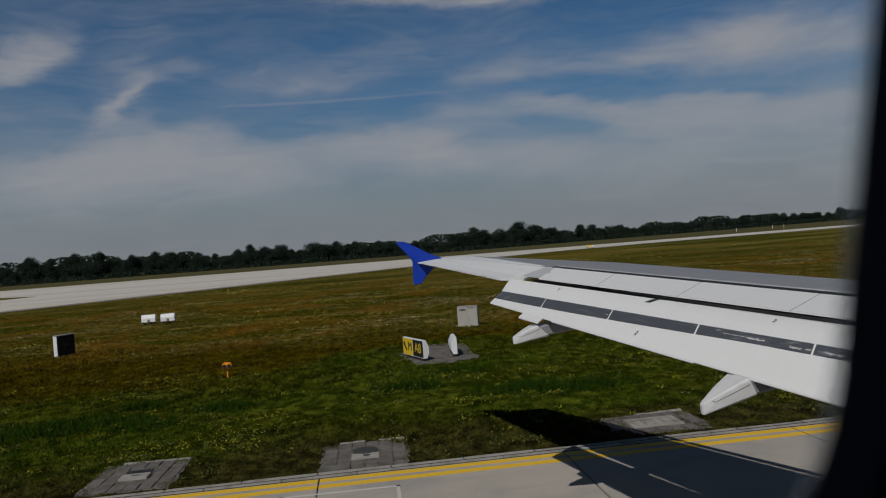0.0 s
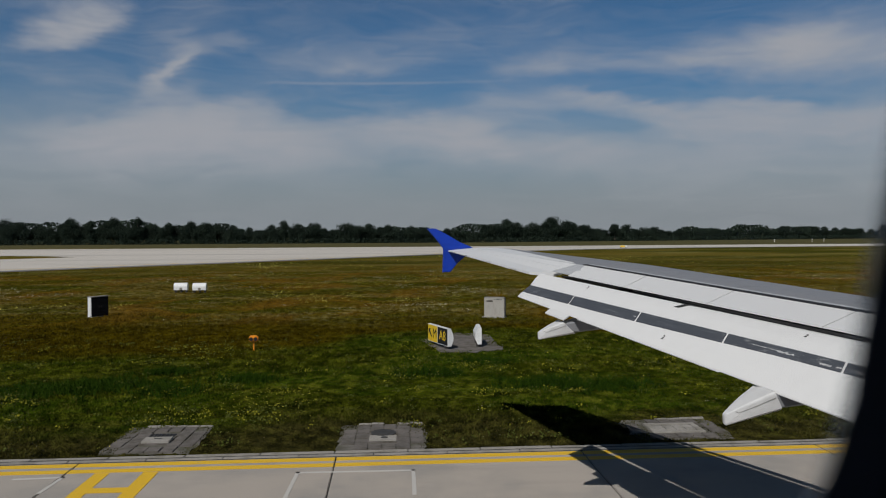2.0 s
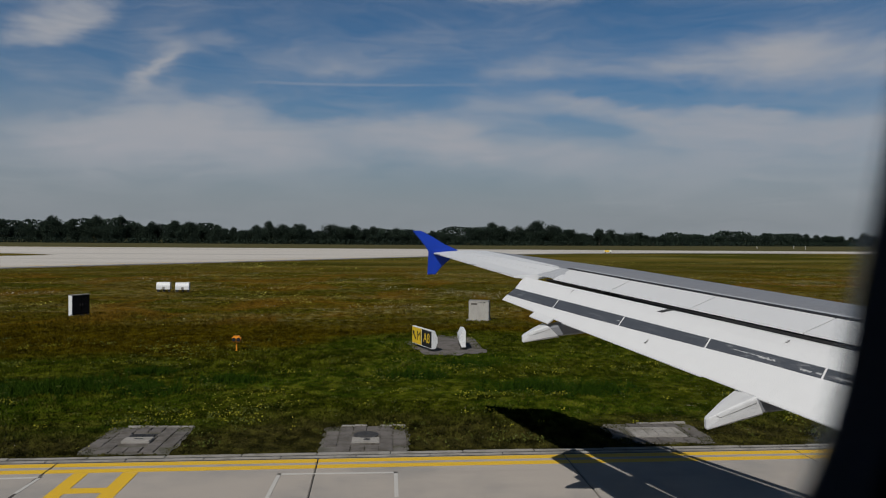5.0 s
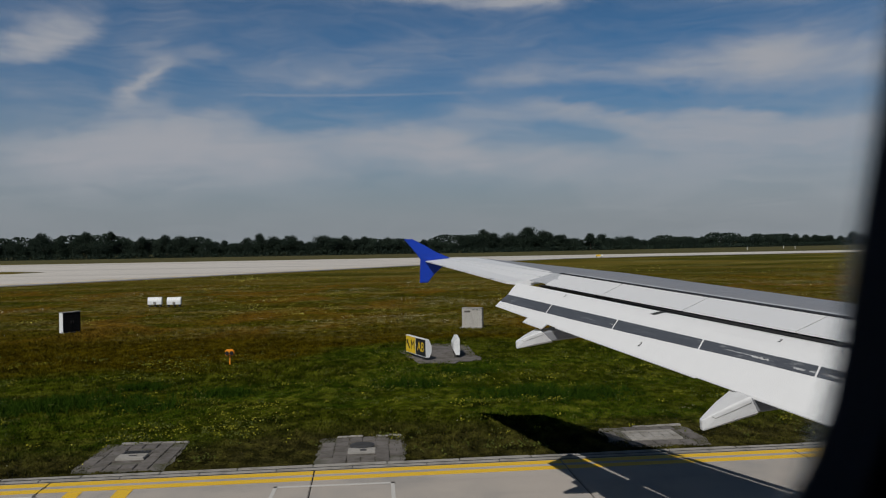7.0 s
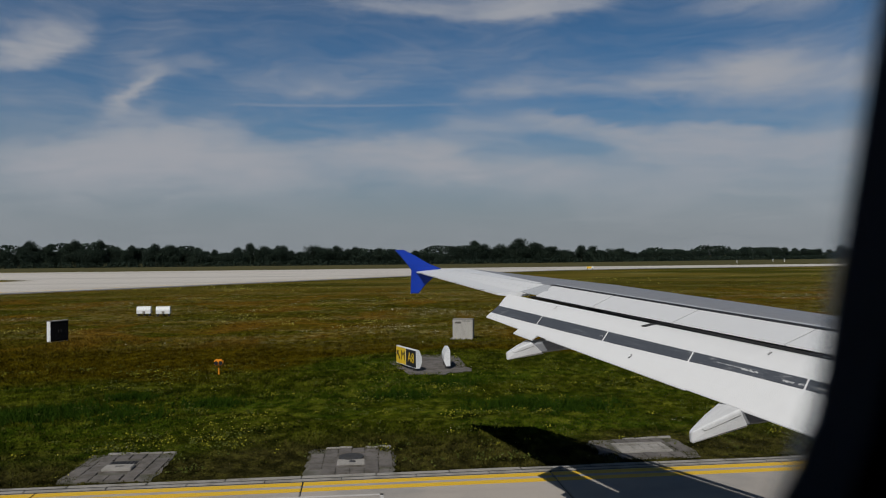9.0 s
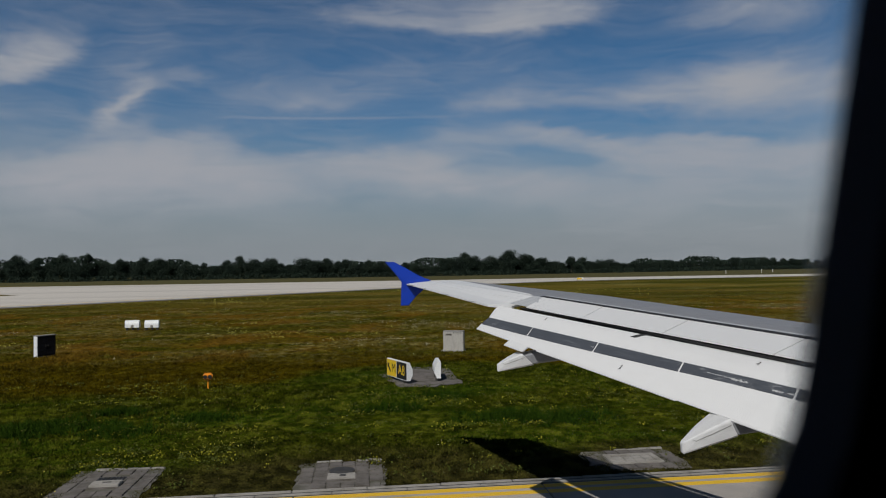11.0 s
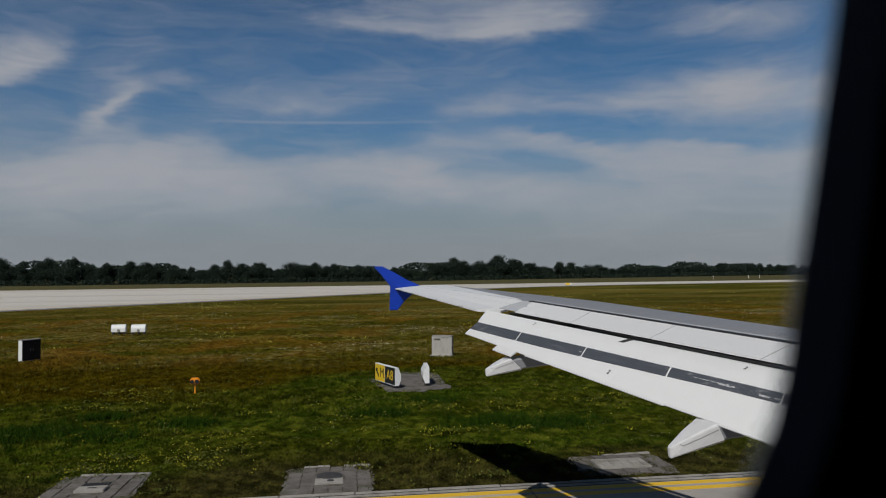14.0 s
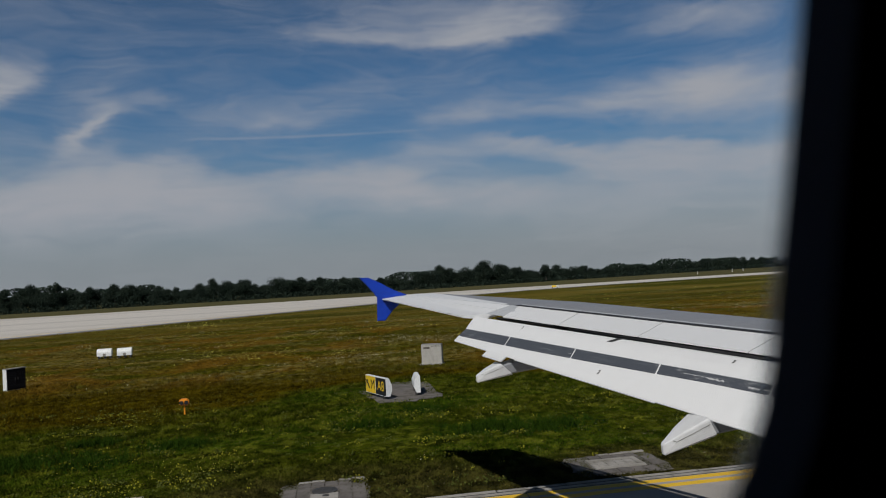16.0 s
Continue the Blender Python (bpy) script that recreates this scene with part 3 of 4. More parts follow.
# main box, from the spoilers' hinge line to the nose
wing_part("wing_box", span + [13.0, 14.2, 14.62], 0.352, 0.893, M_GREY, label="smooth grey painted wing skin", steps=10)
wing_part("wing_box", [14.62, TIP], 0.352, 1.0, M_GREY, label="smooth grey painted wing skin", steps=10)
# slats stand a hand's width ahead of the wing, so that light falls through the slot
for ys in ([1.5, 3.0, 4.62], [4.74, 6.3, 7.92], [8.02, 9.6, 11.3], [11.4, 13.0, 14.55]):
    wing_part("leading_edge_slat", ys, 0.927, 1.006, M_PATCH, up=0.004, thick=0.045, label="pale metal slat along the nose of the wing", steps=5)
# spoilers, each a panel with a narrow seam to the next
SPOIL = [(5.88, 7.17), (7.17, 8.68), (8.68, 10.18), (10.18, 11.55)]
for i, (a, b) in enumerate(SPOIL):
    bm_ = loft([[(wing_x(y + s * 0.28, f), y + s * 0.28, top_z(y + s * 0.28, f) + 0.004 - d) for f, s, d in
                 ((0.15, 0.0, 0), (0.25, 0.5, 0), (0.348, 1.0, 0), (0.348, 1.0, 0.06), (0.25, 0.5, 0.05), (0.15, 0.0, 0.014))]
                for y in (a - 0.14 + 0.008, (a + b) / 2 - 0.14, b - 0.14 - 0.008)])
    part("spoiler", bm_, M_WHITE, plane, "white spoiler panel")
wing_part("shroud_panel", [2.0, KINK, 5.6], 0.15, 0.348, M_WHITE, up=0.004, thick=0.05, label="white fixed panel ahead of the flap")
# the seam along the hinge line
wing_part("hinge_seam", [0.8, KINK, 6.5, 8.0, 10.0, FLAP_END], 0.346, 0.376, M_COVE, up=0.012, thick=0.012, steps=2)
wing_part("sealant_strip", [0.8, KINK, 6.5, 8.0, 10.0, FLAP_END], 0.3765, 0.405, M_PATCH, up=0.007, thick=0.010, label="pale grey sealant strip", steps=2)
# sealed grey joint between spoilers and aileron
bm_ = loft([[(wing_x(y, f), y, top_z(y, f) + 0.004 - d) for f, d in ((0.165, 0), (0.25, 0), (0.348, 0), (0.348, 0.06), (0.25, 0.05), (0.165, 0.012))] for y in (11.46, 11.90)])
part("joint_panel", bm_, M_PATCH, plane, "grey painted joint panel")
wing_part("aileron", [11.95, 13.0, 14.0, 15.18], 0.0, 0.25, M_WHITE, up=0.002, label="white aileron")
wing_part("outer_panel", [11.93, 13.0, 14.2, TIP], 0.256, 0.348, M_WHITE, up=0.003, thick=0.08, label="white outer wing panel")
secs = []
for y, f1 in ((12.1, 0.385), (12.9, 0.44), (13.8, 0.52), (14.6, 0.62), (TIP, 0.70)):
    fr = [0.36 + (f1 - 0.36) * k / 5 for k in range(6)]
    secs.append([top(y, v, 0.004) for v in fr] + [top(y, v, -0.006) for v in reversed(fr)])
part("white_leading_band", loft(secs), M_WHITE, plane, "white painted band near the tip")
wing_part("tip_cap", [15.19, 15.36], 0.0, 0.99, M_WHITE, up=0.003, label="white wing tip cap")
# static dischargers on the trailing edge
for y in (12.4, 13.4, 14.4, 15.0):
    part("static_wick", rod((wing_x(y, 0.0), y, top_z(y, 0)), (wing_x(y, 0.0) - 0.14, y + 0.02, top_z(y, 0) + 0.004), 0.004, 0.002, 5), M_INK, plane)

# a near-black solid stands for the shade in the cove behind the spoilers
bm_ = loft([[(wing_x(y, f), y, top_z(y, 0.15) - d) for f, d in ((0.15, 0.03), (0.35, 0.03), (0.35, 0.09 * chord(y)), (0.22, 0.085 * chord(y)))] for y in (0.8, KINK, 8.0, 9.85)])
part("flap_cove", bm_, M_COVE, plane, "near-black fill standing for the shaded gap behind the spoilers")
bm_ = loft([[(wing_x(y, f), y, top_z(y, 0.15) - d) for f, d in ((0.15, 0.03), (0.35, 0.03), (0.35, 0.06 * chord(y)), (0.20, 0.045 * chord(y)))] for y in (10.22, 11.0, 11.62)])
part("flap_cove", bm_, M_COVE, plane, "near-black fill standing for the shaded gap behind the spoilers")

# ---- flap
FT = 5.638
FLAP = ((0.0, 2.360, 0.1035), (0.04, 2.563, 0.0908), (0.08, 2.749, 0.0791), (0.12, 2.924, 0.0681), (0.17, 2.982, 0.0717), (0.22, 3.012, 0.0756), (0.27, 2.985, 0.0756))
FLAP_LOW = ((0.30, 2.95, 0.068), (0.28, 2.86, 0.068), (0.2, 2.78, 0.075), (0.1, 2.615, 0.0862), (0.0, 2.350, 0.1035))


def flap_pt(y, fr, up=0.0):
    fs = [r[0] for r in FLAP]
    return Vector((FT - 0.31 * y + fr * (CH0 - 0.2104 * y), y, float(np.interp(fr, fs, [r[1] + r[2] * y for r in FLAP])) + up))


def flap_ring(y, skew):
    pts = [flap_pt(y + skew * r[0], r[0]) for r in FLAP]
    low = [Vector((FT - 0.31 * (y + skew * f) + f * (CH0 - 0.2104 * (y + skew * f)), y + skew * f, a + b * (y + skew * f))) for f, a, b in FLAP_LOW]
    return pts + low


flap_ob = part("flap", loft([flap_ring(y, s) for y, s in ((KINK, 0), (6.0, 0), (7.5, 0), (9.0, 0), (10.4, 0.2), (11.2, 0.6), (11.64, 1.1))]), M_WHITE, plane, "white lowered trailing-edge flap")
DIVS = [4.9, 6.27, 7.62, 9.0, 10.42, 11.69]
for a, b in zip(DIVS, DIVS[1:]):
    a2, b2 = a + 0.012, b - 0.012
    n_ = 6
    secs = []
    for k in range(n_ + 1):
        y = a2 + (b2 - a2) * k / n_
        lo = float(np.interp(y, (5.0, 7.0, 11.7), (0.094, 0.089, 0.046)))
        sh = 0.07 * (0.119 - lo) / 0.038 * (0.6 if b > 11 and k == n_ else 1.0)
        secs.append([flap_pt(y + sh * q, lo + (0.119 - lo) * q, 0.007) for q in (0.0, 0.25, 0.5, 0.75, 1.0)] + [flap_pt(y + sh * q, lo + (0.119 - lo) * q, -0.004) for q in (1.0, 0.5, 0.0)])
    part("walkway_strip", loft(secs), M_STRIP, flap_ob, "dark slate-grey painted strip")
# pale scuffs where the paint of the strips is rubbed through
for y0, y1, fr, wd, sd in ((7.32, 6.92, 0.1035, 0.0012, 1), (7.00, 6.80, 0.1020, 0.0036, 2), (6.52, 6.40, 0.0985, 0.0030, 3), (6.36, 6.30, 0.1000, 0.0026, 4), (6.18, 5.98, 0.1000, 0.0032, 5), (5.94, 5.70, 0.0990, 0.0028, 6), (9.12, 9.06, 0.0905, 0.0020, 7)):
    rr = random.Random(sd)
    secs = []
    for k in range(15):
        y = y0 + (y1 - y0) * k / 14
        h = wd * rr.uniform(0.25, 1.0) * (0.3 if k in (0, 14) else 1.0)
        m = fr + wd * rr.uniform(-0.5, 0.5)
        secs.append([flap_pt(y, m - h, 0.0085), flap_pt(y, m + h, 0.0085), flap_pt(y, m + h, 0.0075), flap_pt(y, m - h, 0.0075)])
    part("paint_scuff", loft(secs), M_SCUFF, flap_ob, "pale rubbed paint")
# tab of the trailing edge over the outer track
e0, e1 = flap_pt(10.16, 0.0), flap_pt(10.66, 0.0)
d = Vector((-0.09, -0.09, -0.062))
ring = lambda p: [p + Vector((0.03, 0, 0.014)), p + d + Vector((0, 0, 0.006)), p + d - Vector((0, 0, 0.008)), p + Vector((0.03, 0, -0.012))]
part("trailing_tab", loft([ring(e0), ring(e1)]), M_WHITE, flap_ob)
part("trailing_lip", loft([[flap_pt(y, 0.0) + Vector(o) for o in ((0.02, 0, 0.010), (-0.022, 0, -0.004), (-0.022, 0, -0.014), (0.02, 0, -0.010))] for y in (4.9, 5.7, 6.62)]), M_WHITE, flap_ob)
part("trailing_lip", loft([[flap_pt(y, 0.0) + Vector(o) for o in ((0.02, 0, 0.010), (-0.022, 0, -0.004), (-0.022, 0, -0.014), (0.02, 0, -0.010))] for y in (7.32, 8.6, 9.9)]), M_WHITE, flap_ob)
# rub plate on the flap's upper edge and stencils
bm_ = loft([[flap_pt(y - 0.03, 0.190, 0.006), flap_pt(y - 0.09, 0.218, 0.006), flap_pt(y - 0.14, 0.235, 0.012), flap_pt(y - 0.14, 0.235, -0.006), flap_pt(y - 0.03, 0.190, -0.006)] for y in (8.73, 8.81)])
part("rub_plate", bm_, M_INK, flap_ob, "black rub plate")


def on_flap(y, fr):
    p = flap_pt(y, fr, 0.006)
    ex = (flap_pt(y - 0.05, fr) - flap_pt(y + 0.05, fr)).normalized()
    ey = (flap_pt(y, min(0.26, fr + 0.02)) - flap_pt(y, max(0, fr - 0.02))).normalized()
    ez = ex.cross(ey).normalized()
    ey = ez.cross(ex)
    return Matrix((ex, ey, ez)).transposed().to_4x4(), p


for y, fr, size in ((8.36, 0.04, 0.085), (6.98, 0.19, 0.075), (10.5, 0.19, 0.075)):
    rot_, p_ = on_flap(y, fr)
    words("stencil", "2", size, M_INK, Matrix.Translation(p_) @ rot_, flap_ob, 0.001)


# ---- flap track fairings
def fairing(y, tail, front, width):
    """A canoe under the flap: blunt tail, flat top, upright sides, nose under the wing.
    tail: x, top z, bottom z; front: x of the top, x of the bottom, top z, bottom z."""
    def ring(x_top, x_bot, zt, zb, w):
        return [(x_top + (x_bot - x_top) * q, y + w * e, zt - (zt - zb) * q) for e, q in
                ((-0.44, 0.0), (0.44, 0.0), (0.49, 0.05), (0.5, 0.12), (0.46, 0.86), (0.36, 1.0), (-0.36, 1.0), (-0.46, 0.86), (-0.5, 0.12), (-0.49, 0.05))]
    tx, tt, tb = tail
    fx, gx_, ft, fb = front
    h = ft - tt
    ob = part("flap_track_fairing", loft([ring(tx, tx + 0.004, tt - 0.016, tb + 0.012, width * 0.10), ring(tx + 0.014, tx + 0.016, tt - 0.001, tb, width * 0.17),
                                          ring(tx + (fx - tx) * 0.5, tx + (gx_ - tx) * 0.5, tt + h * 0.52, tb + (fb - tb) * 0.49, width * 0.63), ring(fx, gx_, ft, fb, width)]),
              M_FAIR, plane, "white blunt-tailed flap track fairing")
    part("fixed_fairing", loft([ring(fx - 0.02, gx_ - 0.012, ft - 0.03, fb + 0.012, width * 0.9), ring(fx + 0.55, gx_ + 0.55, ft + 0.08, fb + 0.07, width),
                                ring(fx + 1.4, fx + 1.4, under_z(y, 0.5), under_z(y, 0.5) - 0.30, width * 0.8), ring(fx + 2.3, fx + 2.3, under_z(y, 0.75) + 0.02, under_z(y, 0.75) - 0.12, width * 0.4)]),
         M_GREY, ob, "grey fixed front of the fairing")
    # seam of the access panel along the near side
    def side(u, v):
        x = tx + (fx - tx) * u
        zt, zb = tt + h * u, tb + (fb - tb) * u
        w = width * float(np.interp(u, (0.0, 0.5, 1.0), (0.17, 0.63, 1.0)))
        return (x + (gx_ - fx) * v * u, y - 0.5 * w - 0.001, zt - (zt - zb) * v)
    seam = rod(side(0.20, 0.12), side(0.26, 0.34), 0.0022, 0.0022, 5)
    rod(side(0.26, 0.34), side(0.6, 0.30), 0.0022, 0.0022, 5, seam)
    rod(side(0.6, 0.30), side(0.97, 0.26), 0.0022, 0.0022, 5, seam)
    part("panel_seam", seam, M_LINE, ob)


fairing(10.28, (2.076, 3.169, 3.061), (2.406, 2.577, 3.316, 3.150), 0.36)
fairing(6.75, (3.138, 2.826, 2.713), (3.539, 3.628, 3.056, 2.877), 0.40)

# ---- wingtip fence: one swept blue plate above and below the tip
FENCE = [(0.775, 4.70), (0.955, 4.70), (1.19, 4.575), (1.45, 4.42), (1.735, 4.296), (1.60, 4.135), (1.43, 3.99), (1.32, 3.86), (1.262, 3.785), (1.095, 3.785), (1.105, 4.05), (1.115, 4.27), (1.05, 4.37), (0.93, 4.52)]
bm_ = bmesh.new()
ra = [bm_.verts.new((x, 15.37, z)) for x, z in FENCE]
rb = [bm_.verts.new((x, 15.43, z)) for x, z in FENCE]
bm_.faces.new(ra)
bm_.faces.new(rb[::-1])
for i in range(len(FENCE)):
    j = (i + 1) % len(FENCE)
    bm_.faces.new((ra[i], rb[i], rb[j], ra[j]))
bmesh.ops.recalc_face_normals(bm_, faces=bm_.faces)
bmesh.ops.bevel(bm_, geom=[e for e in bm_.edges if abs(e.verts[0].co.y - e.verts[1].co.y) < 0.01], offset=0.012, segments=2, affect="EDGES")
part("wingtip_fence", bm_, M_BLUE, plane, "deep blue wingtip fence")

# ---- fuselage barrel with the cabin inside it
def barrel(name, r, material, x0, x1, hole):
    bm = bmesh.new()
    xs = [x0, hole[0], hole[1], x1]
    n_ = 48
    rings = [[bm.verts.new((x, -1.66 + r * math.cos(a), 4.4 + r * math.sin(a))) for a in (2 * math.pi * k / n_ for k in range(n_))] for x in xs]
    for s in range(3):
        for k in range(n_):
            j = (k + 1) % n_
            if s == 1 and k in (0, 1, 2, n_ - 1):
                continue
            bm.faces.new((rings[s][k], rings[s][j], rings[s + 1][j], rings[s + 1][k]))
    bm.faces.new(rings[0])
    bm.faces.new(rings[-1])
    return bm


part("fuselage", barrel("fuselage", 1.98, M_FUSE, -14.0, 17.0, (-0.46, 0.46)), M_FUSE, plane, "white fuselage")
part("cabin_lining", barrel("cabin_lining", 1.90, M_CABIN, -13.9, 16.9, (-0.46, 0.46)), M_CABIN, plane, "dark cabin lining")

# landing gear that carries the aircraft
for gx_, gy_, gz_ in ((5.0, 2.1, 3.0), (5.0, -5.42, 3.0), (15.5, -1.66, 2.8)):
    leg = part("gear_leg", rod((gx_, gy_, 0.5), (gx_, gy_, gz_), 0.11, 0.14, 10), M_FUSE, plane, "pale landing gear leg")
    for dy in (-0.46, 0.46):
        part("tyre", rod((gx_, gy_ + dy - 0.19, 0.61), (gx_, gy_ + dy + 0.19, 0.61), 0.575, 0.575, 24), M_SIGNK, leg, "black tyre")

# window wall: a panel with a deep rounded opening
WIN_R, WIN_L, WIN_T, WIN_B, RAD = 0.1382, -0.170, 4.88, 4.3668, 0.0948


def rounded(grow, y, n_=10):
    pts = []
    for cx, cz, a0 in ((WIN_R - RAD, WIN_T - RAD, 0), (WIN_L + RAD, WIN_T - RAD, 90), (WIN_L + RAD, WIN_B + RAD, 180), (WIN_R - RAD, WIN_B + RAD, 270)):
        for k in range(n_ + 1):
            a = radians(a0 + 90 * k / n_)
            pz = cz + (RAD + grow) * math.sin(a)
            pts.append((cx + (RAD + grow) * math.cos(a) + 0.19 * (min(max(pz, 4.2), 4.8) - 4.488), y, pz))
    return pts


bm_ = bmesh.new()
rims = [[bm_.verts.new(p) for p in rounded(g, y)] for g, y in ((0.75, 0.10), (0.03, 0.178), (0.008, 0.186), (0.0, 0.200), (0.012, 0.212), (0.075, 0.26))]
# outer frame lies on the curved skin
for g in (0.13, 0.44, 0.46):
    rims.append([bm_.verts.new((x_, -1.66 + math.sqrt((1.99 if g < 0.45 else 1.96) ** 2 - (z_ - 4.4) ** 2), z_)) for x_, y_, z_ in rounded(g, 0.3)])
for a, b in zip(rims, rims[1:]):
    for i in range(len(a)):
        j = (i + 1) % len(a)
        bm_.faces.new((a[i], a[j], b[j], b[i]))
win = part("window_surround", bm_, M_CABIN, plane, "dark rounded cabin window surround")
# the pane's bevelled rim, frosted and pale, just inside the surround
bm_ = bmesh.new()
rims = [[bm_.verts.new(p) for p in rounded(g, y)] for g, y in ((0.0075, 0.2145), (0.012, 0.2145), (0.012, 0.2165), (0.0075, 0.2165))]
for a, b in zip(rims, rims[1:] + rims[:1]):
    for i in range(len(a)):
        j = (i + 1) % len(a)
        bm_.faces.new((a[i], a[j], b[j], b[i]))
part("pane_rim", bm_, M_RIM, win, "frosted bevelled rim of the window pane")
bm_ = bmesh.new()
bm_.faces.new([bm_.verts.new(p) for p in rounded(0.09, 0.285)])
pane_ob = part("window_pane", bm_, M_PANE, win, "clear acrylic window pane")
pane_ob.visible_shadow = False

# ---------------------------------------------------------------- trees
rng = np.random.default_rng(4)


def leaf_cloud(lobes, count, size, seed):
    """Many small leaf clumps spread over the shells of several lobes."""
    r = np.random.default_rng(seed)
    vol = np.array([l[3] ** 2 for l in lobes], float)
    pick = r.choice(len(lobes), count, p=vol / vol.sum())
    d = r.normal(size=(count, 3))
    d /= np.linalg.norm(d, axis=1)[:, None]
    L = np.array(lobes, float)[pick]
    rad = (0.35 + 0.75 * r.random(count)) * L[:, 3]
    c = L[:, :3] + d * rad[:, None] * np.stack([np.ones(count), np.ones(count), L[:, 4]], 1)
    return clump_quads(c, size * (0.6 + 0.8 * r.random(count)), r)


def clump_quads(c, s, r):
    n = len(c)
    a = r.normal(size=(n, 3))
    a /= np.linalg.norm(a, axis=1)[:, None]
    b = np.cross(a, r.normal(size=(n, 3)))
    b /= np.linalg.norm(b, axis=1)[:, None]
    a, b = a * s[:, None], b * s[:, None]
    v = np.stack([c - a - b * 0.5, c + a * 0.3 - b, c + a + b * 0.6, c - a * 0.4 + b], 1).reshape(-1, 3)
    return v, np.arange(n * 4).reshape(-1, 4)


def mesh_fast(name, v, f, material):
    me = bpy.data.meshes.new(name)
    k = f.shape[1]
    me.vertices.add(len(v))
    me.vertices.foreach_set("co", np.asarray(v, np.float32).ravel())
    me.loops.add(f.size)
    me.loops.foreach_set("vertex_index", f.ravel().astype(np.int32))
    me.polygons.add(len(f))
    me.polygons.foreach_set("loop_start", (np.arange(len(f)) * k).astype(np.int32))
    me.materials.append(material)
    me.update(calc_edges=True)
    return me


def make_tree(seed, h, spread, tall):
    r = np.random.default_rng(seed)
    base = empty("tree")
    tagged(base, "tall narrow dark green poplar in the wood" if tall else "broad dark green tree at the edge of the wood", "tree", "trees along the airfield")
    bm = rod((0, 0, -0.1), (0.1, 0, h * 0.5), 0.028 * h, 0.014 * h, 7)
    rod((0.1, 0, h * 0.48), (0, 0.1, h * 0.85), 0.014 * h, 0.004 * h, 6, bm)
    lobes = []
    n_ = 11 if tall else 16
    for k in range(n_):
        a, t = r.random() * 6.283, (k + 0.5) / n_
        zz = h * (0.14 + 0.72 * t)
        w = spread * (0.55 + 0.65 * math.sin(math.pi * (0.18 + 0.70 * t)))
        o = w * (0.15 + 0.65 * r.random()) * (0.6 if tall else 1.0) * (1.0 - 0.35 * t)
        c = (o * math.cos(a), o * math.sin(a), zz)
        lobes.append((*c, w * (0.40 + 0.22 * r.random()), 1.1 if tall else 0.85))
        rod((0.05, 0, zz * 0.6), c, 0.008 * h, 0.003 * h, 5, bm)
    part("trunk", bm, M_BARK, base)
    v, f = leaf_cloud(lobes, 8000, 0.0140 * h, seed + 50)
    part("crown", mesh_fast("crown", v, f, M_LEAF), None, base)
    return base


def wood_edge(x):
    """The wood's near edge: y at x."""
    return float(np.interp(x, [-1200, -500, -150, 60, 260, 700, 1600], [330, 372, 382, 400, 480, 660, 900]))


kinds = [make_tree(11, 14, 5.4, False), make_tree(12, 12, 5.8, False), make_tree(13, 14.5, 3.9, True), make_tree(14, 11, 5.0, False), make_tree(15, 13.5, 5.0, False), make_tree(16, 12.5, 4.6, False)]
x = -330.0
spots = []
while x < 560:
    spots.append(x)
    x += 2.6 + 2.8 * rng.random() + max(0, x) * 0.006
for i, x in enumerate(spots):
    y = wood_edge(x) + rng.random() * 9
    big_stand = 1.03 if 56 < x < 94 else (0.94 if 98 < x < 124 else (0.70 if 0 < x < 56 else 0.90))
    s = (0.68 + 0.36 * rng.random()) * big_stand * (1.14 if x < -90 else (1.0 if x < 120 else 0.80))
    wide = 0.86 + 0.2 * rng.random() if x < -40 else 1.08 + 0.3 * rng.random()
    k = int(rng.integers(0, 6)) if x < -110 else (0, 1, 3, 4, 5)[int(rng.integers(0, 5))]
    m = pose(x, y, 0, 0, 0, rng.random() * 360) @ Matrix.Diagonal((s * wide, s * wide, s * (0.92 + 0.16 * rng.random()), 1))
    if i < 6:
        kinds[i].matrix_world = m
    else:
        t_ = copy_thing(kinds[k], m)
        t_.matrix_world = m

# the depth of the wood behind the front row, and its shrubby hem
xs_ = rng.uniform(-700, 900, 90000)
ye = np.interp(xs_, [-1200, -500, -150, 60, 260, 700, 1600], [330, 372, 382, 400, 480, 660, 900])
hgt = 7.0 + 2.0 * np.sin(xs_ * 0.031) + 1.5 * np.sin(xs_ * 0.13 + 1.0) + 0.8 * np.sin(xs_ * 0.29 + 2.0) + np.interp(xs_, (-60, 0), (2.4, 0.0))
zz = rng.random(90000) ** 0.8 * hgt
v, f = clump_quads(np.stack([xs_, ye + 7 + rng.random(90000) * 14 + zz * 0.3, zz], 1), 0.32 + 0.42 * rng.random(90000), rng)
tagged(new("woodland", mesh_fast("woodland", v, f, M_LEAF)), "dense dark green wood behind the front trees", "wood", kind="stuff")
xs_ = rng.uniform(-500, 700, 26000)
ye = np.interp(xs_, [-1200, -500, -150, 60, 260, 700, 1600], [330, 372, 382, 400, 480, 660, 900])
v, f = clump_quads(np.stack([xs_, ye - 3 - rng.random(26000) * 5, rng.random(26000) ** 1.5 * 2.6], 1), 0.20 + 0.26 * rng.random(26000), rng)
tagged(new("hedge_scrub", mesh_fast("hedge_scrub", v, f, M_LEAF)), "low green scrub at the foot of the wood", "shrubs", kind="stuff")

# ---------------------------------------------------------------- things on the meadow
# paved spots kept free of grass: x0, x1, y0, y1
PADS = [(-5.85, -4.3, 15.45, 17.45), (-0.95, 0.62, 15.4, 17.2), (1.65, 4.15, 28.0, 32.3), (5.75, 7.2, 15.7, 17.0)]


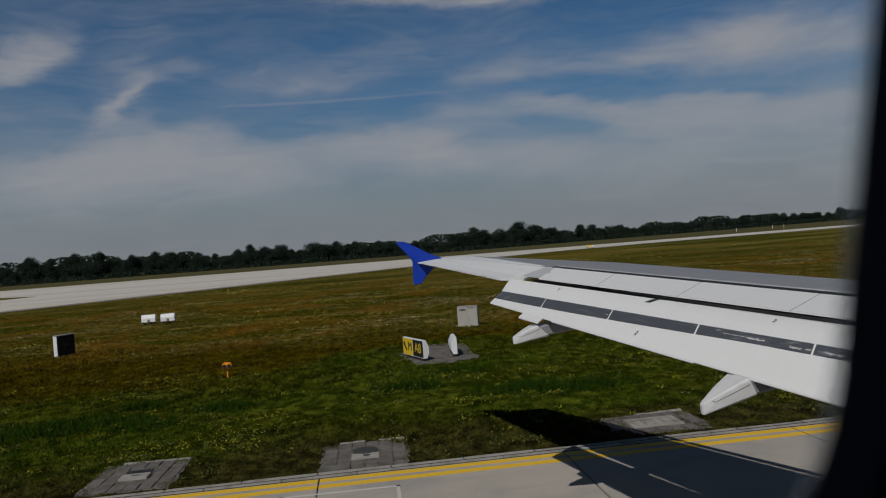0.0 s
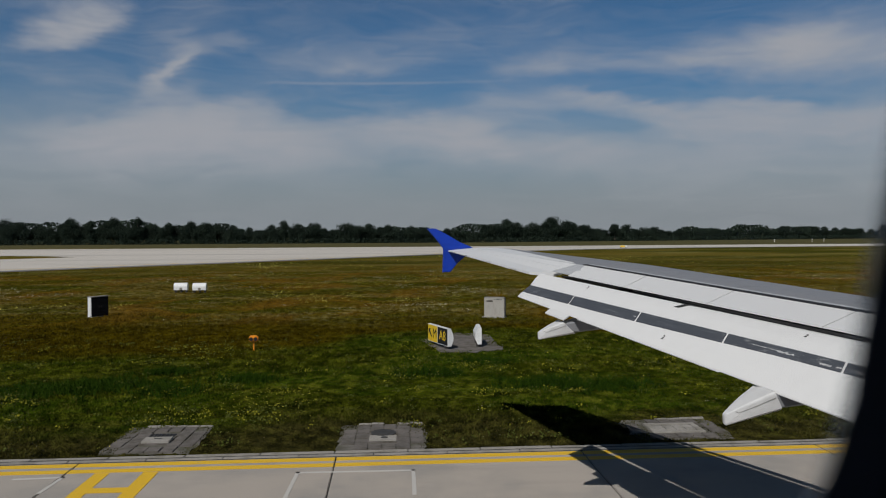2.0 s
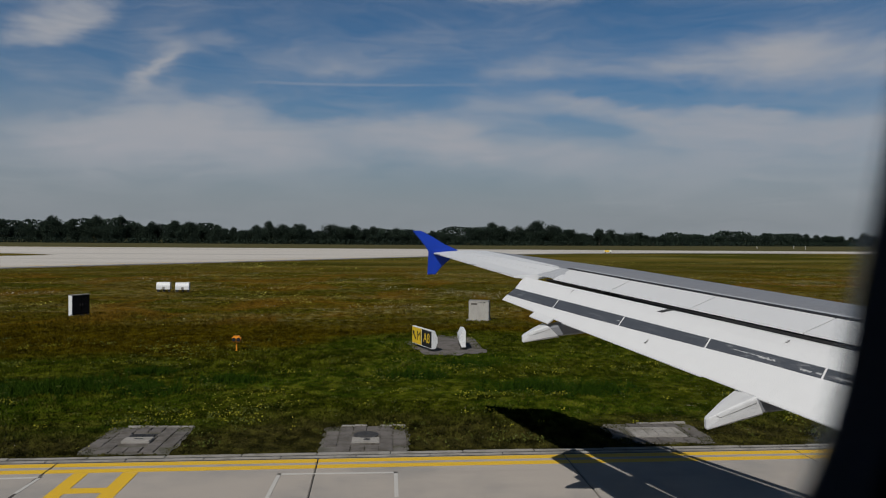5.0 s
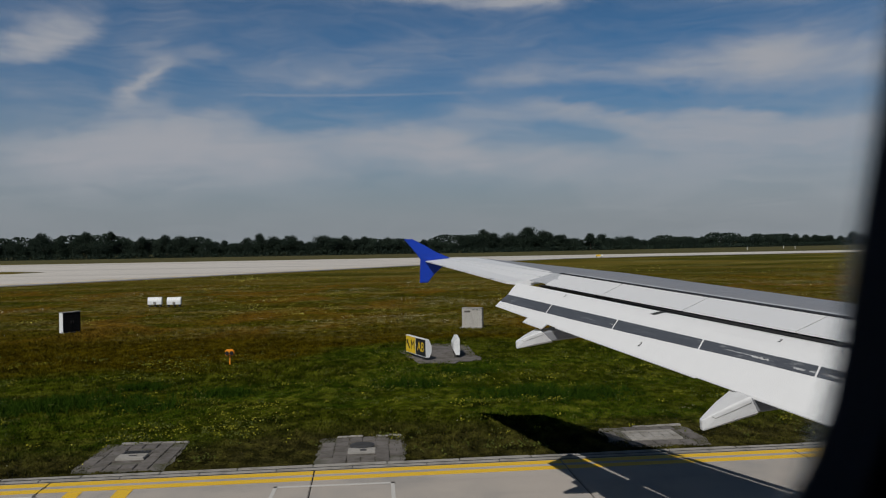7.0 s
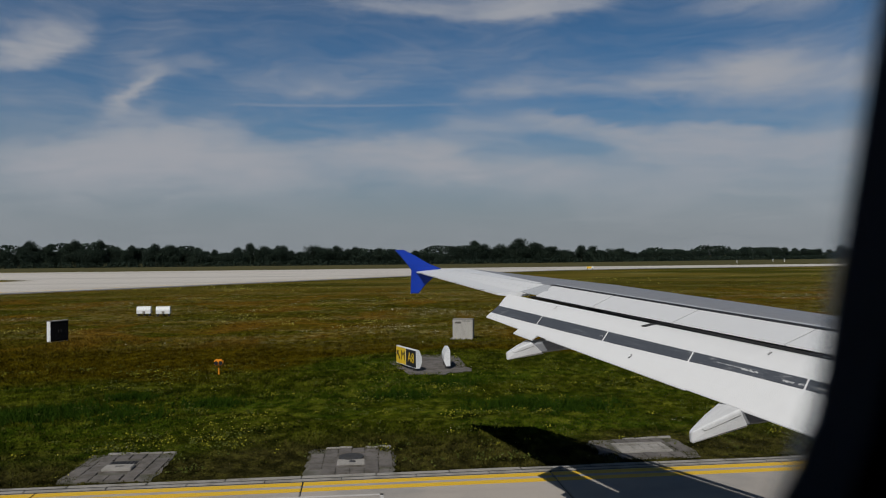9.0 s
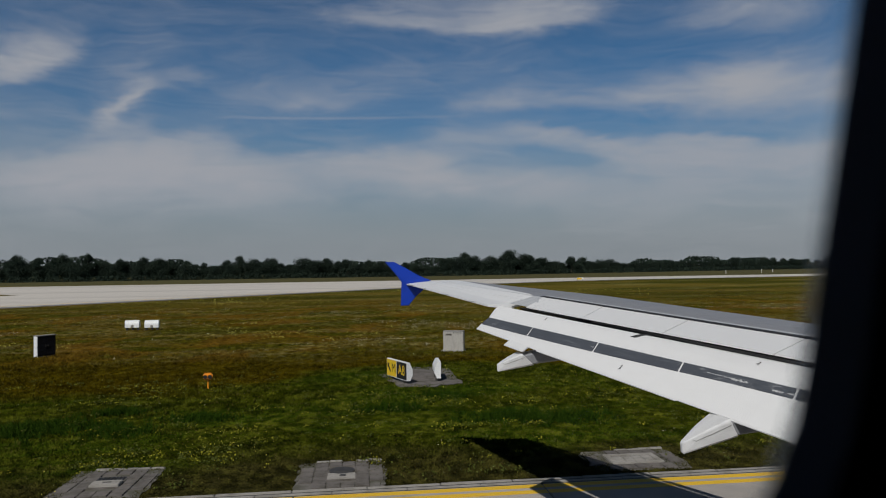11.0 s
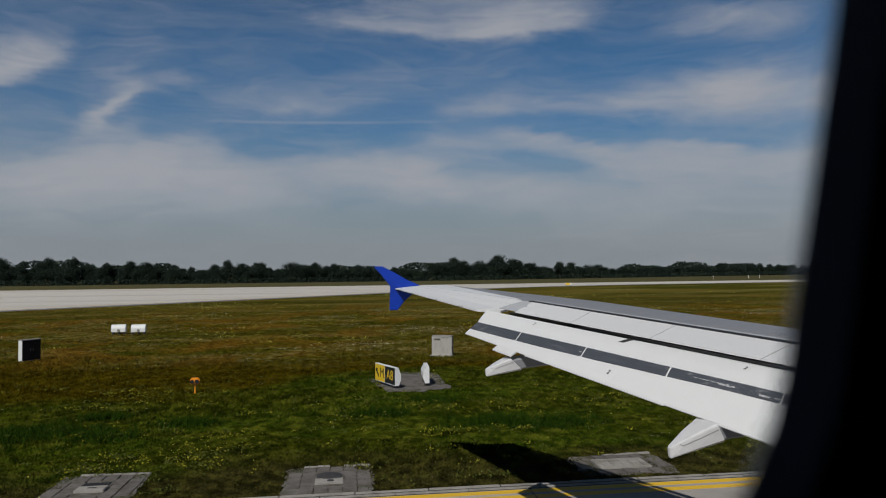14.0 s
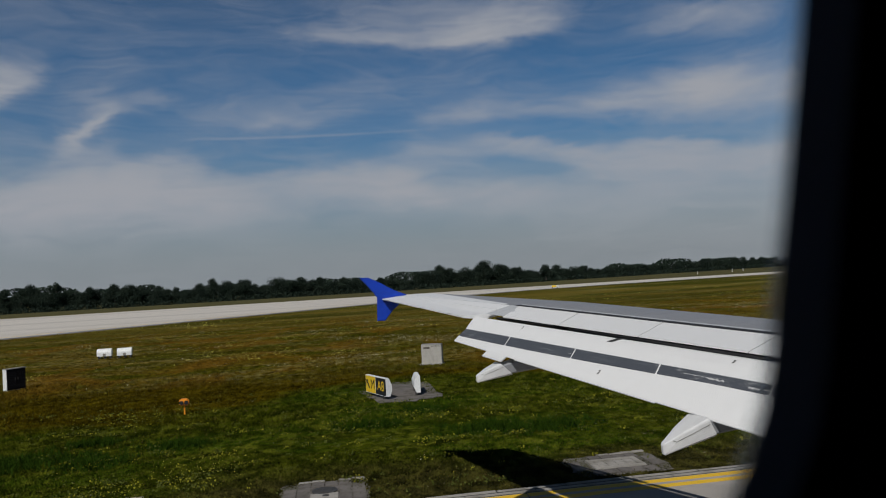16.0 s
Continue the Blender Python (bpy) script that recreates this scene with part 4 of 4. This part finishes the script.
stone_me = bpy.data.meshes.new("paving_stone")
bm_ = box(0, 0, 0, 0.285, 0.385, 0.07, 0.010)
bmesh.ops.recalc_face_normals(bm_, faces=bm_.faces)
bm_.to_mesh(stone_me)
bm_.free()
stone_me.materials.append(M_PAVE)
rim_me = bpy.data.meshes.new("edging_block")
bm_ = box(0, 0, 0, 0.30, 0.10, 0.08, 0.012)
bmesh.ops.recalc_face_normals(bm_, faces=bm_.faces)
bm_.to_mesh(rim_me)
bm_.free()
rim_me.materials.append(M_OLD)


def paved_pad(cx, cy, nx, ny, cover, label):
    """A patch of paving stones let into the grass round a chamber cover. cover: half width and half depth that it needs, and which kind."""
    cw, cd, kind = cover
    base = empty("drain_pad", pose(cx, cy, 0, 0, 0, -1))
    tagged(base, label, "drain cover")
    r = random.Random(int(cx * 100))
    w, d = nx * 0.30, ny * 0.40
    bed = bmesh.new()
    ring = []
    for k in range(44):
        a = 2 * math.pi * k / 44
        q = 1 / max(abs(math.cos(a)) / (w / 2 + 0.05), abs(math.sin(a)) / (d / 2 + 0.05))
        q *= 1 + r.uniform(-0.05, 0.05)
        ring.append((q * math.cos(a), q * math.sin(a)))
    top_ = [bed.verts.new((x, y, 0.018)) for x, y in ring]
    low_ = [bed.verts.new((x, y, -0.05)) for x, y in ring]
    bed.faces.new(top_)
    bed.faces.new(low_[::-1])
    for k in range(44):
        m = (k + 1) % 44
        bed.faces.new((top_[k], low_[k], low_[m], top_[m]))
    part("sand_bed", bed, M_MOSSY, base, "dark mossy bed between the stones")
    for iy in range(ny):
        for ix in range(nx):
            x, y = -w / 2 + 0.15 + ix * 0.30, -d / 2 + 0.20 + iy * 0.40
            if abs(x) < cw + 0.10 and abs(y) < cd + 0.12:
                continue
            if (ix in (0, nx - 1) and iy in (0, ny - 1)) or r.random() < 0.04:
                continue
            o = new("paving_stone", stone_me)
            o.parent = base
            o.matrix_local = pose(x, y, 0.006 + r.uniform(-0.008, 0.006), r.uniform(-1.5, 1.5), r.uniform(-1.5, 1.5), r.uniform(-1.2, 1.2))
    # a row of pale blocks along the far side, some sunk in the grass
    for ix in range(nx):
        if r.random() < 0.7:
            o = new("edging_block", rim_me)
            o.parent = base
            o.matrix_local = pose(-w / 2 + 0.15 + ix * 0.30, d / 2 + 0.06 + r.uniform(-0.02, 0.02), 0.010 + r.uniform(-0.012, 0.008), 0, r.uniform(-2, 2), r.uniform(-4, 4))
    if kind == "round":
        part("collar", box(0, 0, 0.020, 2 * cw, 2 * cd, 0.05, 0.008), M_PAD, base, "dark concrete collar")
        part("front_block", box(0, -cd * 0.46, 0.040, cw * 1.8, cd * 0.86, 0.04, 0.008), M_OLD, base, "pale square concrete block")
        lid = part("lid", rod((0, cd * 0.40, 0.03), (0, cd * 0.40, 0.062), cw * 0.86, cw * 0.84, 32), M_IRON, base, "round dark iron lid")
        part("lid_boss", rod((0, cd * 0.40, 0.060), (0, cd * 0.40, 0.068), cw * 0.55, cw * 0.52, 24), M_IRON, lid)
        part("plug", rod((0.03, -cd * 0.42, 0.058), (0.03, -cd * 0.42, 0.068), cw * 0.24, cw * 0.22, 18), M_IRON, base, "small round iron plug")
    elif kind == "square":
        part("collar", box(0, 0, 0.022, 2 * cw, 2 * cd, 0.05, 0.008), M_PAD, base, "dark concrete collar")
        # a near-black plate under the bars stands for the shade in the opening
        part("sunk_grating", box(0, cd * 0.42, 0.046, cw * 1.7, cd * 0.9, 0.014, 0.004), M_COVE, base, "near-black plate for the shaded opening under the bars")
        for k in range(7):
            part("bar", box(-cw * 0.72 + k * cw * 0.24, cd * 0.42, 0.056, 0.020, cd * 0.82, 0.012), M_IRON, base)
        part("front_block", box(0.03, -cd * 0.48, 0.06, cw * 1.75, cd * 0.80, 0.08, 0.012), M_OLD, base, "pale raised concrete block")
        # the slot's shade is a near-black strip laid on the block
        part("slot", box(0.05, -cd * 0.46, 0.102, cw * 0.5, 0.05, 0.006), M_COVE, base, "near-black strip for a shaded slot")
    else:
        for sx_, sy_, lx, ly in ((0, cd - 0.06, 2 * cw, 0.12), (0, -cd + 0.06, 2 * cw, 0.12), (cw - 0.07, 0, 0.14, 2 * cd - 0.25), (-cw + 0.07, 0, 0.14, 2 * cd - 0.25)):
            part("cover_frame", box(sx_, sy_, 0.035, lx, ly, 0.05, 0.008), M_OLD, base, "pale concrete frame")
        part("groove", box(0, 0, 0.022, 2 * cw - 0.26, 2 * cd - 0.22, 0.03), M_COVE, base, "dark groove")
        for k in range(4):
            part("cover_plate", box(-cw * 0.57 + k * cw * 0.38, 0, 0.036, cw * 0.355, 2 * cd - 0.36, 0.035, 0.006), M_OLD, base)
    return base


paved_pad(-5.08, 16.52, 6, 5, (0.34, 0.42, "square"), "stone-paved drain pad with sunken grating and pale raised block")
paved_pad(-0.17, 16.34, 6, 5, (0.33, 0.50, "round"), "stone-paved drain pad with round iron lid beside pale block")
paved_pad(6.48, 16.42, 7, 4, (0.60, 0.38, "frame"), "stone-paved cable pit with a pale rectangular cover frame")


def guidance_sign(x, y, turn, front):
    """A taxiway guidance board: a deep white case with pointed ends on feet."""
    base = empty("taxiway_sign", pose(x, y, 0, 0, 0, turn))
    tagged(base, "yellow and black taxiway direction board on a concrete base" if front else "white-backed taxiway board on a concrete base", "airfield sign", "taxiway signs")
    w, h = (1.95, 0.70) if front else (1.4, 0.64)
    prof = [(-0.10, 0.14), (-0.10, h + 0.14), (0.03, h + 0.14), (0.15, 0.14 + h * 0.62), (0.15, 0.14 + h * 0.3), (0.06, 0.14)]
    part("case", loft([[(xx, py, pz) for py, pz in prof] for xx in (-w / 2, w / 2)]), M_SIGNW, base, "white sheet-metal case")
    for xx in (-w * 0.36, w * 0.36):
        part("foot", box(xx, 0, 0.09, 0.10, 0.22, 0.14, 0.01), M_IRON, base)
    if front:
        part("yellow_face", box(-w * 0.25, -0.104, 0.14 + h / 2, w * 0.48, 0.006, h * 0.92), M_SIGNY, base, "yellow panel")
        part("black_face", box(w * 0.25, -0.104, 0.14 + h / 2, w * 0.48, 0.006, h * 0.92), M_SIGNK, base, "black panel")
        words("lettering", "M", 0.54, M_SIGNK, Matrix.Translation((-w * 0.14, -0.109, 0.14 + h / 2)) @ pose(0, 0, 0, 90, 0, 0), base)
        bm = bmesh.new()
        outline = [(-0.20, 0.20), (0.06, 0.20), (-0.02, 0.12), (0.20, -0.14), (0.12, -0.22), (-0.10, 0.04), (-0.20, -0.06)]
        bm.faces.new([bm.verts.new((-w * 0.37 + px_ * 0.85, -0.110, 0.14 + h / 2 + pz_ * 0.86)) for px_, pz_ in outline])
        part("arrow", bm, M_SIGNK, base, "black slanting arrow")
        words("lettering", "A8", 0.54, M_SIGNY, Matrix.Translation((w * 0.25, -0.109, 0.14 + h / 2)) @ pose(0, 0, 0, 90, 0, 0), base)
    else:
        part("dark_face", box(0, -0.104, 0.14 + h / 2, w * 0.96, 0.006, h * 0.92), M_SIGNK, base, "black panel")
    return base


guidance_sign(1.98, 29.4, -70, True)
guidance_sign(3.54, 29.6, 87, False)
bm_ = bmesh.new()
corner = ((1.25, 31.2), (1.9, 28.0), (3.05, 27.6), (4.35, 28.4), (4.35, 32.6), (3.0, 33.2))
rim = []
for (a, b), (c_, d_) in zip(corner, corner[1:] + corner[:1]):
    for k in range(10):
        u = k / 10
        px_, py_ = a + (c_ - a) * u, b + (d_ - b) * u
        rim.append(bm_.verts.new((px_ + 0.14 * noise.noise((px_ * 2.2, py_ * 2.2, 0)) + 0.05 * noise.noise((px_ * 9, py_ * 9, 4)), py_ + 0.4 * noise.noise((px_ * 2.2, py_ * 2.2, 7)), 0.03)))
bm_.faces.new(rim)
g_ = bmesh.ops.extrude_face_region(bm_, geom=bm_.faces[:])
bmesh.ops.translate(bm_, vec=(0, 0, -0.06), verts=[v_ for v_ in g_["geom"] if isinstance(v_, bmesh.types.BMVert)])
tagged(part("sign_base", bm_, M_PAD), "weathered concrete base under the taxiway signs", "concrete pad")

# stained concrete block
mk = empty("concrete_block", pose(5.64, 39.4, 0, 0, 0, -20))
tagged(mk, "pale stained concrete block in the long grass", "concrete block")
part("block", box(0, 0, 0.54, 1.1, 0.4, 1.08, 0.02), M_STAINED, mk)
part("top_edge", box(0, 0, 1.088, 1.1, 0.41, 0.03, 0.008), M_OLD, mk)
# row of small holes, their shade shown by near-black blocks on the face
for k in range(6):
    part("hole", box(0.02 + k * 0.075, -0.200, 0.99, 0.035, 0.012, 0.05), M_COVE, mk, "near-black block for a small shaded hole")
part("stain_plate", box(-0.25, -0.2005, 0.90, 0.34, 0.008, 0.10, 0.003), M_PAD, mk, "dark worn plate")
part("footing", box(-0.04, -0.05, 0.02, 1.3, 0.62, 0.07, 0.02), M_OLD, mk)

# dark cabinet; bright sun on one side is put into its pale colour
cb = empty("electrical_cabinet", pose(-16.1, 42.0, 0, 0, 0, 57))
tagged(cb, "flat black electrical cabinet in the meadow, sunlit edge painted pale", "cabinet")
part("body", box(0, 0, 0.60, 1.06, 0.27, 1.06, 0.015), M_RUST, cb)
part("side_panel", box(-0.545, 0, 0.60, 0.03, 0.29, 1.10, 0.008), M_SIGNW, cb, "pale weathered side panel, its sunlight put into the colour")
part("roof", box(0, 0, 1.155, 1.14, 0.33, 0.05, 0.012), M_OLD, cb, "pale grey lid")
part("plinth", box(0, 0, 0.04, 1.0, 0.25, 0.1, 0.01), M_OLD, cb)
for dx in (-0.26, 0.26):
    door = part("door", box(dx, -0.143, 0.61, 0.49, 0.02, 0.94, 0.006), M_RUST, cb)
    part("door_handle", box(dx - math.copysign(0.19, dx), -0.16, 0.62, 0.03, 0.02, 0.14, 0.004), M_IRON, door)


def white_box(x, y):
    base = empty("white_box", pose(x, y, 0, 0, 0, 4))
    tagged(base, "white sheet-metal box with a sloped lid on feet", "signal box", "white boxes in the grass")
    prof = [(-0.3, 0.2), (-0.3, 0.42)] + [(-0.3 * math.cos(a), 0.42 + 0.34 * math.sin(a)) for a in (math.pi * k / 10 for k in range(1, 10))] + [(0.3, 0.42), (0.3, 0.2)]
    part("case", loft([[(xx, py, pz) for py, pz in prof] for xx in (-0.51, 0.51)]), M_SIGNW, base)
    for xx in (-0.4, 0.02, 0.4):
        part("foot", box(xx, 0, 0.09, 0.12, 0.4, 0.2, 0.01), M_IRON, base)
    part("hatch", box(0.02, -0.305, 0.3, 0.2, 0.012, 0.2), M_OLD, base, "grey hatch")


white_box(-16.48, 59.6)
white_box(-14.94, 59.2)

# amber taxiway light on a stalk
al = empty("guard_light", pose(-5.27, 28.9, 0))
tagged(al, "amber runway guard light on a short post", "airfield light")
part("post", rod((0, 0, 0), (0, 0, 0.36), 0.035, 0.03, 8), M_AMBER, al)
part("housing", box(0, 0, 0.5, 0.34, 0.2, 0.26, 0.05), M_AMBER, al, "amber housing")
for dx in (-0.085, 0.085):
    part("lens", rod((dx, -0.10, 0.5), (dx, -0.14, 0.5), 0.07, 0.075, 12), M_SIGNK, al, "dark round lens")

# far sign by the runway and thin marker posts
fs = empty("runway_board", pose(70.0, 217, 0))
tagged(fs, "small yellow and white board beside the runway", "airfield sign")
part("case", box(0, 0, 0.62, 2.1, 0.4, 0.62, 0.05), M_SIGNW, fs)
for xx in (-0.8, 0.8):
    part("foot", box(xx, 0, 0.16, 0.2, 0.3, 0.34), M_IRON, fs)
part("yellow_face", box(-0.3, -0.215, 0.62, 1.4, 0.04, 0.54), M_SIGNY, fs, "yellow panel")
for k, (px, py) in enumerate(((178, 330), (205, 345), (211, 345))):
    mp = empty("marker_post", pose(px, py, 0))
    tagged(mp, "thin pale marker post beyond the runway", "post", "marker posts")
    part("shaft", rod((0, 0, 0), (0, 0, 1.3), 0.10, 0.08, 8), M_SIGNW, mp)
    part("top_light", box(0, 0, 1.4, 0.28, 0.28, 0.3, 0.04), M_SIGNW, mp)

# ---------------------------------------------------------------- meadow growth
def blades(name, pts, height, spread, per, width, material, seed, lean=0.5):
    """Tufts of tapering blades at pts (k x 2); height per tuft."""
    r = np.random.default_rng(seed)
    n = len(pts)
    h = np.repeat(height * (0.6 + 0.8 * r.random(n)), per) * (0.5 + 0.7 * r.random(n * per))
    c = np.repeat(pts, per, 0) + r.normal(size=(n * per, 2)) * np.repeat(spread, per)[:, None]
    a = r.random(n * per) * 6.283
    dx, dy = np.cos(a), np.sin(a)
    w = np.repeat(width, per)
    l = h * lean * r.random(n * per)
    b2 = r.random(n * per) * 6.283
    v0 = np.stack([c[:, 0] - dx * w, c[:, 1] - dy * w, np.zeros(n * per)], 1)
    v1 = np.stack([c[:, 0] + dx * w, c[:, 1] + dy * w, np.zeros(n * per)], 1)
    v2 = np.stack([c[:, 0] + np.cos(b2) * l, c[:, 1] + np.sin(b2) * l, h], 1)
    v = np.stack([v0, v1, v2], 1).reshape(-1, 3)
    return mesh_fast(name, v, np.arange(len(v)).reshape(-1, 3), material)


def near_runway(p):
    nx_, ny_ = np.array(R_NEAR, float).T
    return np.interp(p[:, 0], nx_, ny_) - 5.0


def field(n, y0, y1, seed, power=1.6):
    """Points over the meadow, thinning out with distance, clear of pads and pavements."""
    r = np.random.default_rng(seed)
    u = r.random(n)
    e = 1.0 - power
    y = (y0 ** e + u * (y1 ** e - y0 ** e)) ** (1 / e)
    x = -0.66 * y - 3 + r.random(n) * (1.55 * y + 6)
    p = np.stack([x, y], 1)
    keep = y < near_runway(p)
    for a, b, c, d in PADS:
        rag = 0.34 * np.abs(np.sin(x * 7.1 + y * 3.3) * np.sin(x * 2.3 - y * 5.1)) * (0.4 + 0.6 * r.random(len(x))) - 0.02
        keep &= ~((x > a + rag) & (x < b - rag) & (y > c) & (y < d - rag))
    return p[keep]


p = field(88000, 15.26, 130, 21)
dist = p[:, 1]
zone = np.array([noise.noise((a * 0.18, b * 0.3, 0.0)) for a, b in p])
hh = np.interp(dist, (30, 48), (0.85, 0.45)) * (0.062 + 0.03 * (dist > 24) + 0.075 * np.clip(zone, -0.7, 1)) * np.clip(dist / 30, 0.75, 1.6)
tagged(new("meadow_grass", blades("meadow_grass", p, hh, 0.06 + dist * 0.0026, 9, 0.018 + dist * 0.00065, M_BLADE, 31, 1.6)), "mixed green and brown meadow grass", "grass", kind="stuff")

# rushes in dark tussocks
rs = np.random.default_rng(8)
cent = [(-10.2, 21.8, 0.8), (-8.3, 22.6, 0.7), (-6.4, 21.6, 0.45), (-4.4, 23.2, 0.4), (1.4, 23.6, 0.35), (4.6, 21.8, 0.5), (6.4, 21.2, 0.6), (-7.2, 24.6, 0.3), (3.2, 25.4, 0.35)]
tp = np.concatenate([rs.normal(size=(int(300 * s), 2)) * (s * 1.25, s * 0.75) + (cx, cy) for cx, cy, s in cent])
tagged(new("rush_tussocks", blades("rush_tussocks", tp, np.full(len(tp), 0.19), np.full(len(tp), 0.07), 9, np.full(len(tp), 0.020), M_TUSSOCK, 33, 1.3)), "dark green rush tussocks in the meadow", "rushes", kind="stuff")


def flowers(name, bands, seed, material, label):
    """Flower heads in drifts; bands: count, y0, y1, how sparse, size, length of the drifts."""
    pts, size = [], []
    for i, (n, y0, y1, sparse, big, far) in enumerate(bands):
        q = field(n, y0, y1, seed + i, 1.5)
        k = np.array([noise.noise((a * 0.16 / far + seed, b * 0.20 / far, 3.0 + i)) + 0.8 * noise.noise((a * 1.1 / far, b * 0.75 / far, seed + i)) for a, b in q])
        k -= 0.55 * (1 - np.clip((q[:, 1] - y0) / (0.45 * y0), 0, 1)) * (i > 0)
        r = np.random.default_rng(seed + 7 * i)
        q = q[r.random(len(q)) < np.clip((k - sparse) * 3.2, 0.006, 1.0)]
        pts.append(q)
        size.append(big * (0.45 + 1.0 * r.random(len(q)) ** 2))
    q, s = np.concatenate(pts), np.concatenate(size)
    r = np.random.default_rng(seed)
    z = 0.04 + 0.10 * r.random(len(q))
    v, f = clump_quads(np.concatenate([q, z[:, None]], 1), s, r)
    tagged(new(name, mesh_fast(name, v, f, material)), label, "flowers", kind="stuff")


flowers("yellow_flowers", ((9000, 15.5, 21, 0.46, 0.013, 1.0), (9000, 19, 34, 0.50, 0.015, 1.0), (60000, 36, 100, 0.20, 0.026, 2.2), (16000, 75, 150, 0.16, 0.055, 4.0)), 41, M_FLOWER_Y, "small yellow flowers in drifts among the grass")
flowers("white_flowers", ((8000, 15.5, 19, 0.36, 0.012, 1.0), (6000, 20, 36, 0.60, 0.013, 1.0), (60000, 38, 90, 0.20, 0.024, 2.0)), 53, M_FLOWER_W, "small white flowers in drifts among the grass")

def weed_clumps(name, count, y0, y1, seed, material, label):
    """Low broad-leaved weeds: clusters of small upturned leaves, gathered in loose patches."""
    q = field(count, y0, y1, seed, 1.3)
    r = np.random.default_rng(seed)
    k = np.array([noise.noise((a * 0.22, b * 0.35, 9.0)) + 0.8 * noise.noise((a * 0.8, b * 1.1, 5.0)) for a, b in q])
    q = q[r.random(len(q)) < np.clip(0.04 + k * 1.6, 0.02, 1.0)]
    per = 10
    spread = np.repeat(0.05 + 0.10 * r.random(len(q)), per)
    c = np.repeat(q, per, 0) + r.normal(size=(len(q) * per, 2)) * spread[:, None]
    z = 0.05 + 0.09 * r.random(len(c))
    v, f = clump_quads(np.concatenate([c, z[:, None]], 1), 0.010 + 0.019 * r.random(len(c)), r)
    tagged(new(name, mesh_fast(name, v, f, material)), label, "weeds", kind="stuff")


weed_clumps("broad_leaved_weeds", 5200, 15.7, 33, 71, M_WEED, "pale green broad-leaved weeds among the grass")
weed_clumps("yellow_weeds", 3000, 17.0, 31, 83, M_WEED_Y, "small yellow-flowering weeds among the grass")

# ---------------------------------------------------------------- taxiway in slabs
taxi = empty("taxiway", pose(0, 0, 0))
tagged(taxi, "pale concrete taxiway of large square slabs", "taxiway", kind="structure")
bm_ = box(0, -9.45, -0.01, 400, 48.56, 0.05)
part("joint_bed", bm_, M_JOINT, taxi, "dark joint filler")
slab_me = bpy.data.meshes.new("slab")
bm_ = box(0, 0, 0, 4.975, 4.975, 0.05, 0.012)
bmesh.ops.recalc_face_normals(bm_, faces=bm_.faces)
bm_.to_mesh(slab_me)
bm_.free()
slab_me.materials.append(M_CONC)
for j in range(4):
    for i in range(-9, 12):
        s_ = new("slab", slab_me)
        s_.parent = taxi
        s_.matrix_local = pose(-3.6 + 5 * i, 12.37 - 5 * j, 0.015 + 0.001 * ((i * 7 + j * 3) % 3))
# side stripe: two yellow lines
for k, (y0, y1) in enumerate(((14.23, 14.44), (14.60, 14.81))):
    for i in range(-9, 12):
        part("yellow_line", box(-3.6 + 5 * i, (y0 + y1) / 2, 0.0435, 4.97, y1 - y0, 0.004), M_YELLOW, taxi, "yellow edge stripe")
# yellow ladder mark
for (x0, x1, y0, y1) in ((-5.55, -5.28, 11.9, 14.2), (-4.66, -4.38, 11.9, 14.2), (-5.28, -4.66, 13.10, 13.36), (-5.28, -4.66, 12.30, 12.54)):
    part("yellow_mark", box((x0 + x1) / 2, (y0 + y1) / 2, 0.0445, x1 - x0, y1 - y0, 0.004), M_YELLOW, taxi, "yellow painted mark")
# faint white outline of an old marking
for x0, y0, x1, y1 in ((-1.75, 13.92, 0.42, 13.88), (-1.75, 13.92, -1.80, 12.6), (0.42, 13.88, 0.40, 12.6), (-6.9, 13.98, -6.06, 14.02), (-6.06, 14.02, -6.10, 13.2)):
    d_ = Vector((x1 - x0, y1 - y0, 0))
    m_ = part("white_mark", box(0, 0, 0, d_.length + 0.07, 0.07, 0.004), M_WLINE, taxi, "thin worn white mark")
    m_.matrix_local = pose((x0 + x1) / 2, (y0 + y1) / 2, 0.0435, 0, 0, math.degrees(math.atan2(d_.y, d_.x)))
part("drain_slot", box(0, 15.035, 0.019, 120, 0.36, 0.05), M_JOINT, taxi, "near-black strip for a shaded slot between the edging stones")
# narrow concrete edging with slots, between stripe and grass
for i in range(-30, 40):
    x0 = i * 1.5 + 0.4
    part("edging_stone", box(x0, 14.94, 0.035, 1.485, 0.11, 0.05, 0.008), M_OLD, taxi)
    part("edging_stone", box(x0 + 0.7, 15.15, 0.03 + random.uniform(-0.006, 0.006), 1.48, 0.13, 0.05, 0.01), M_OLD, taxi)
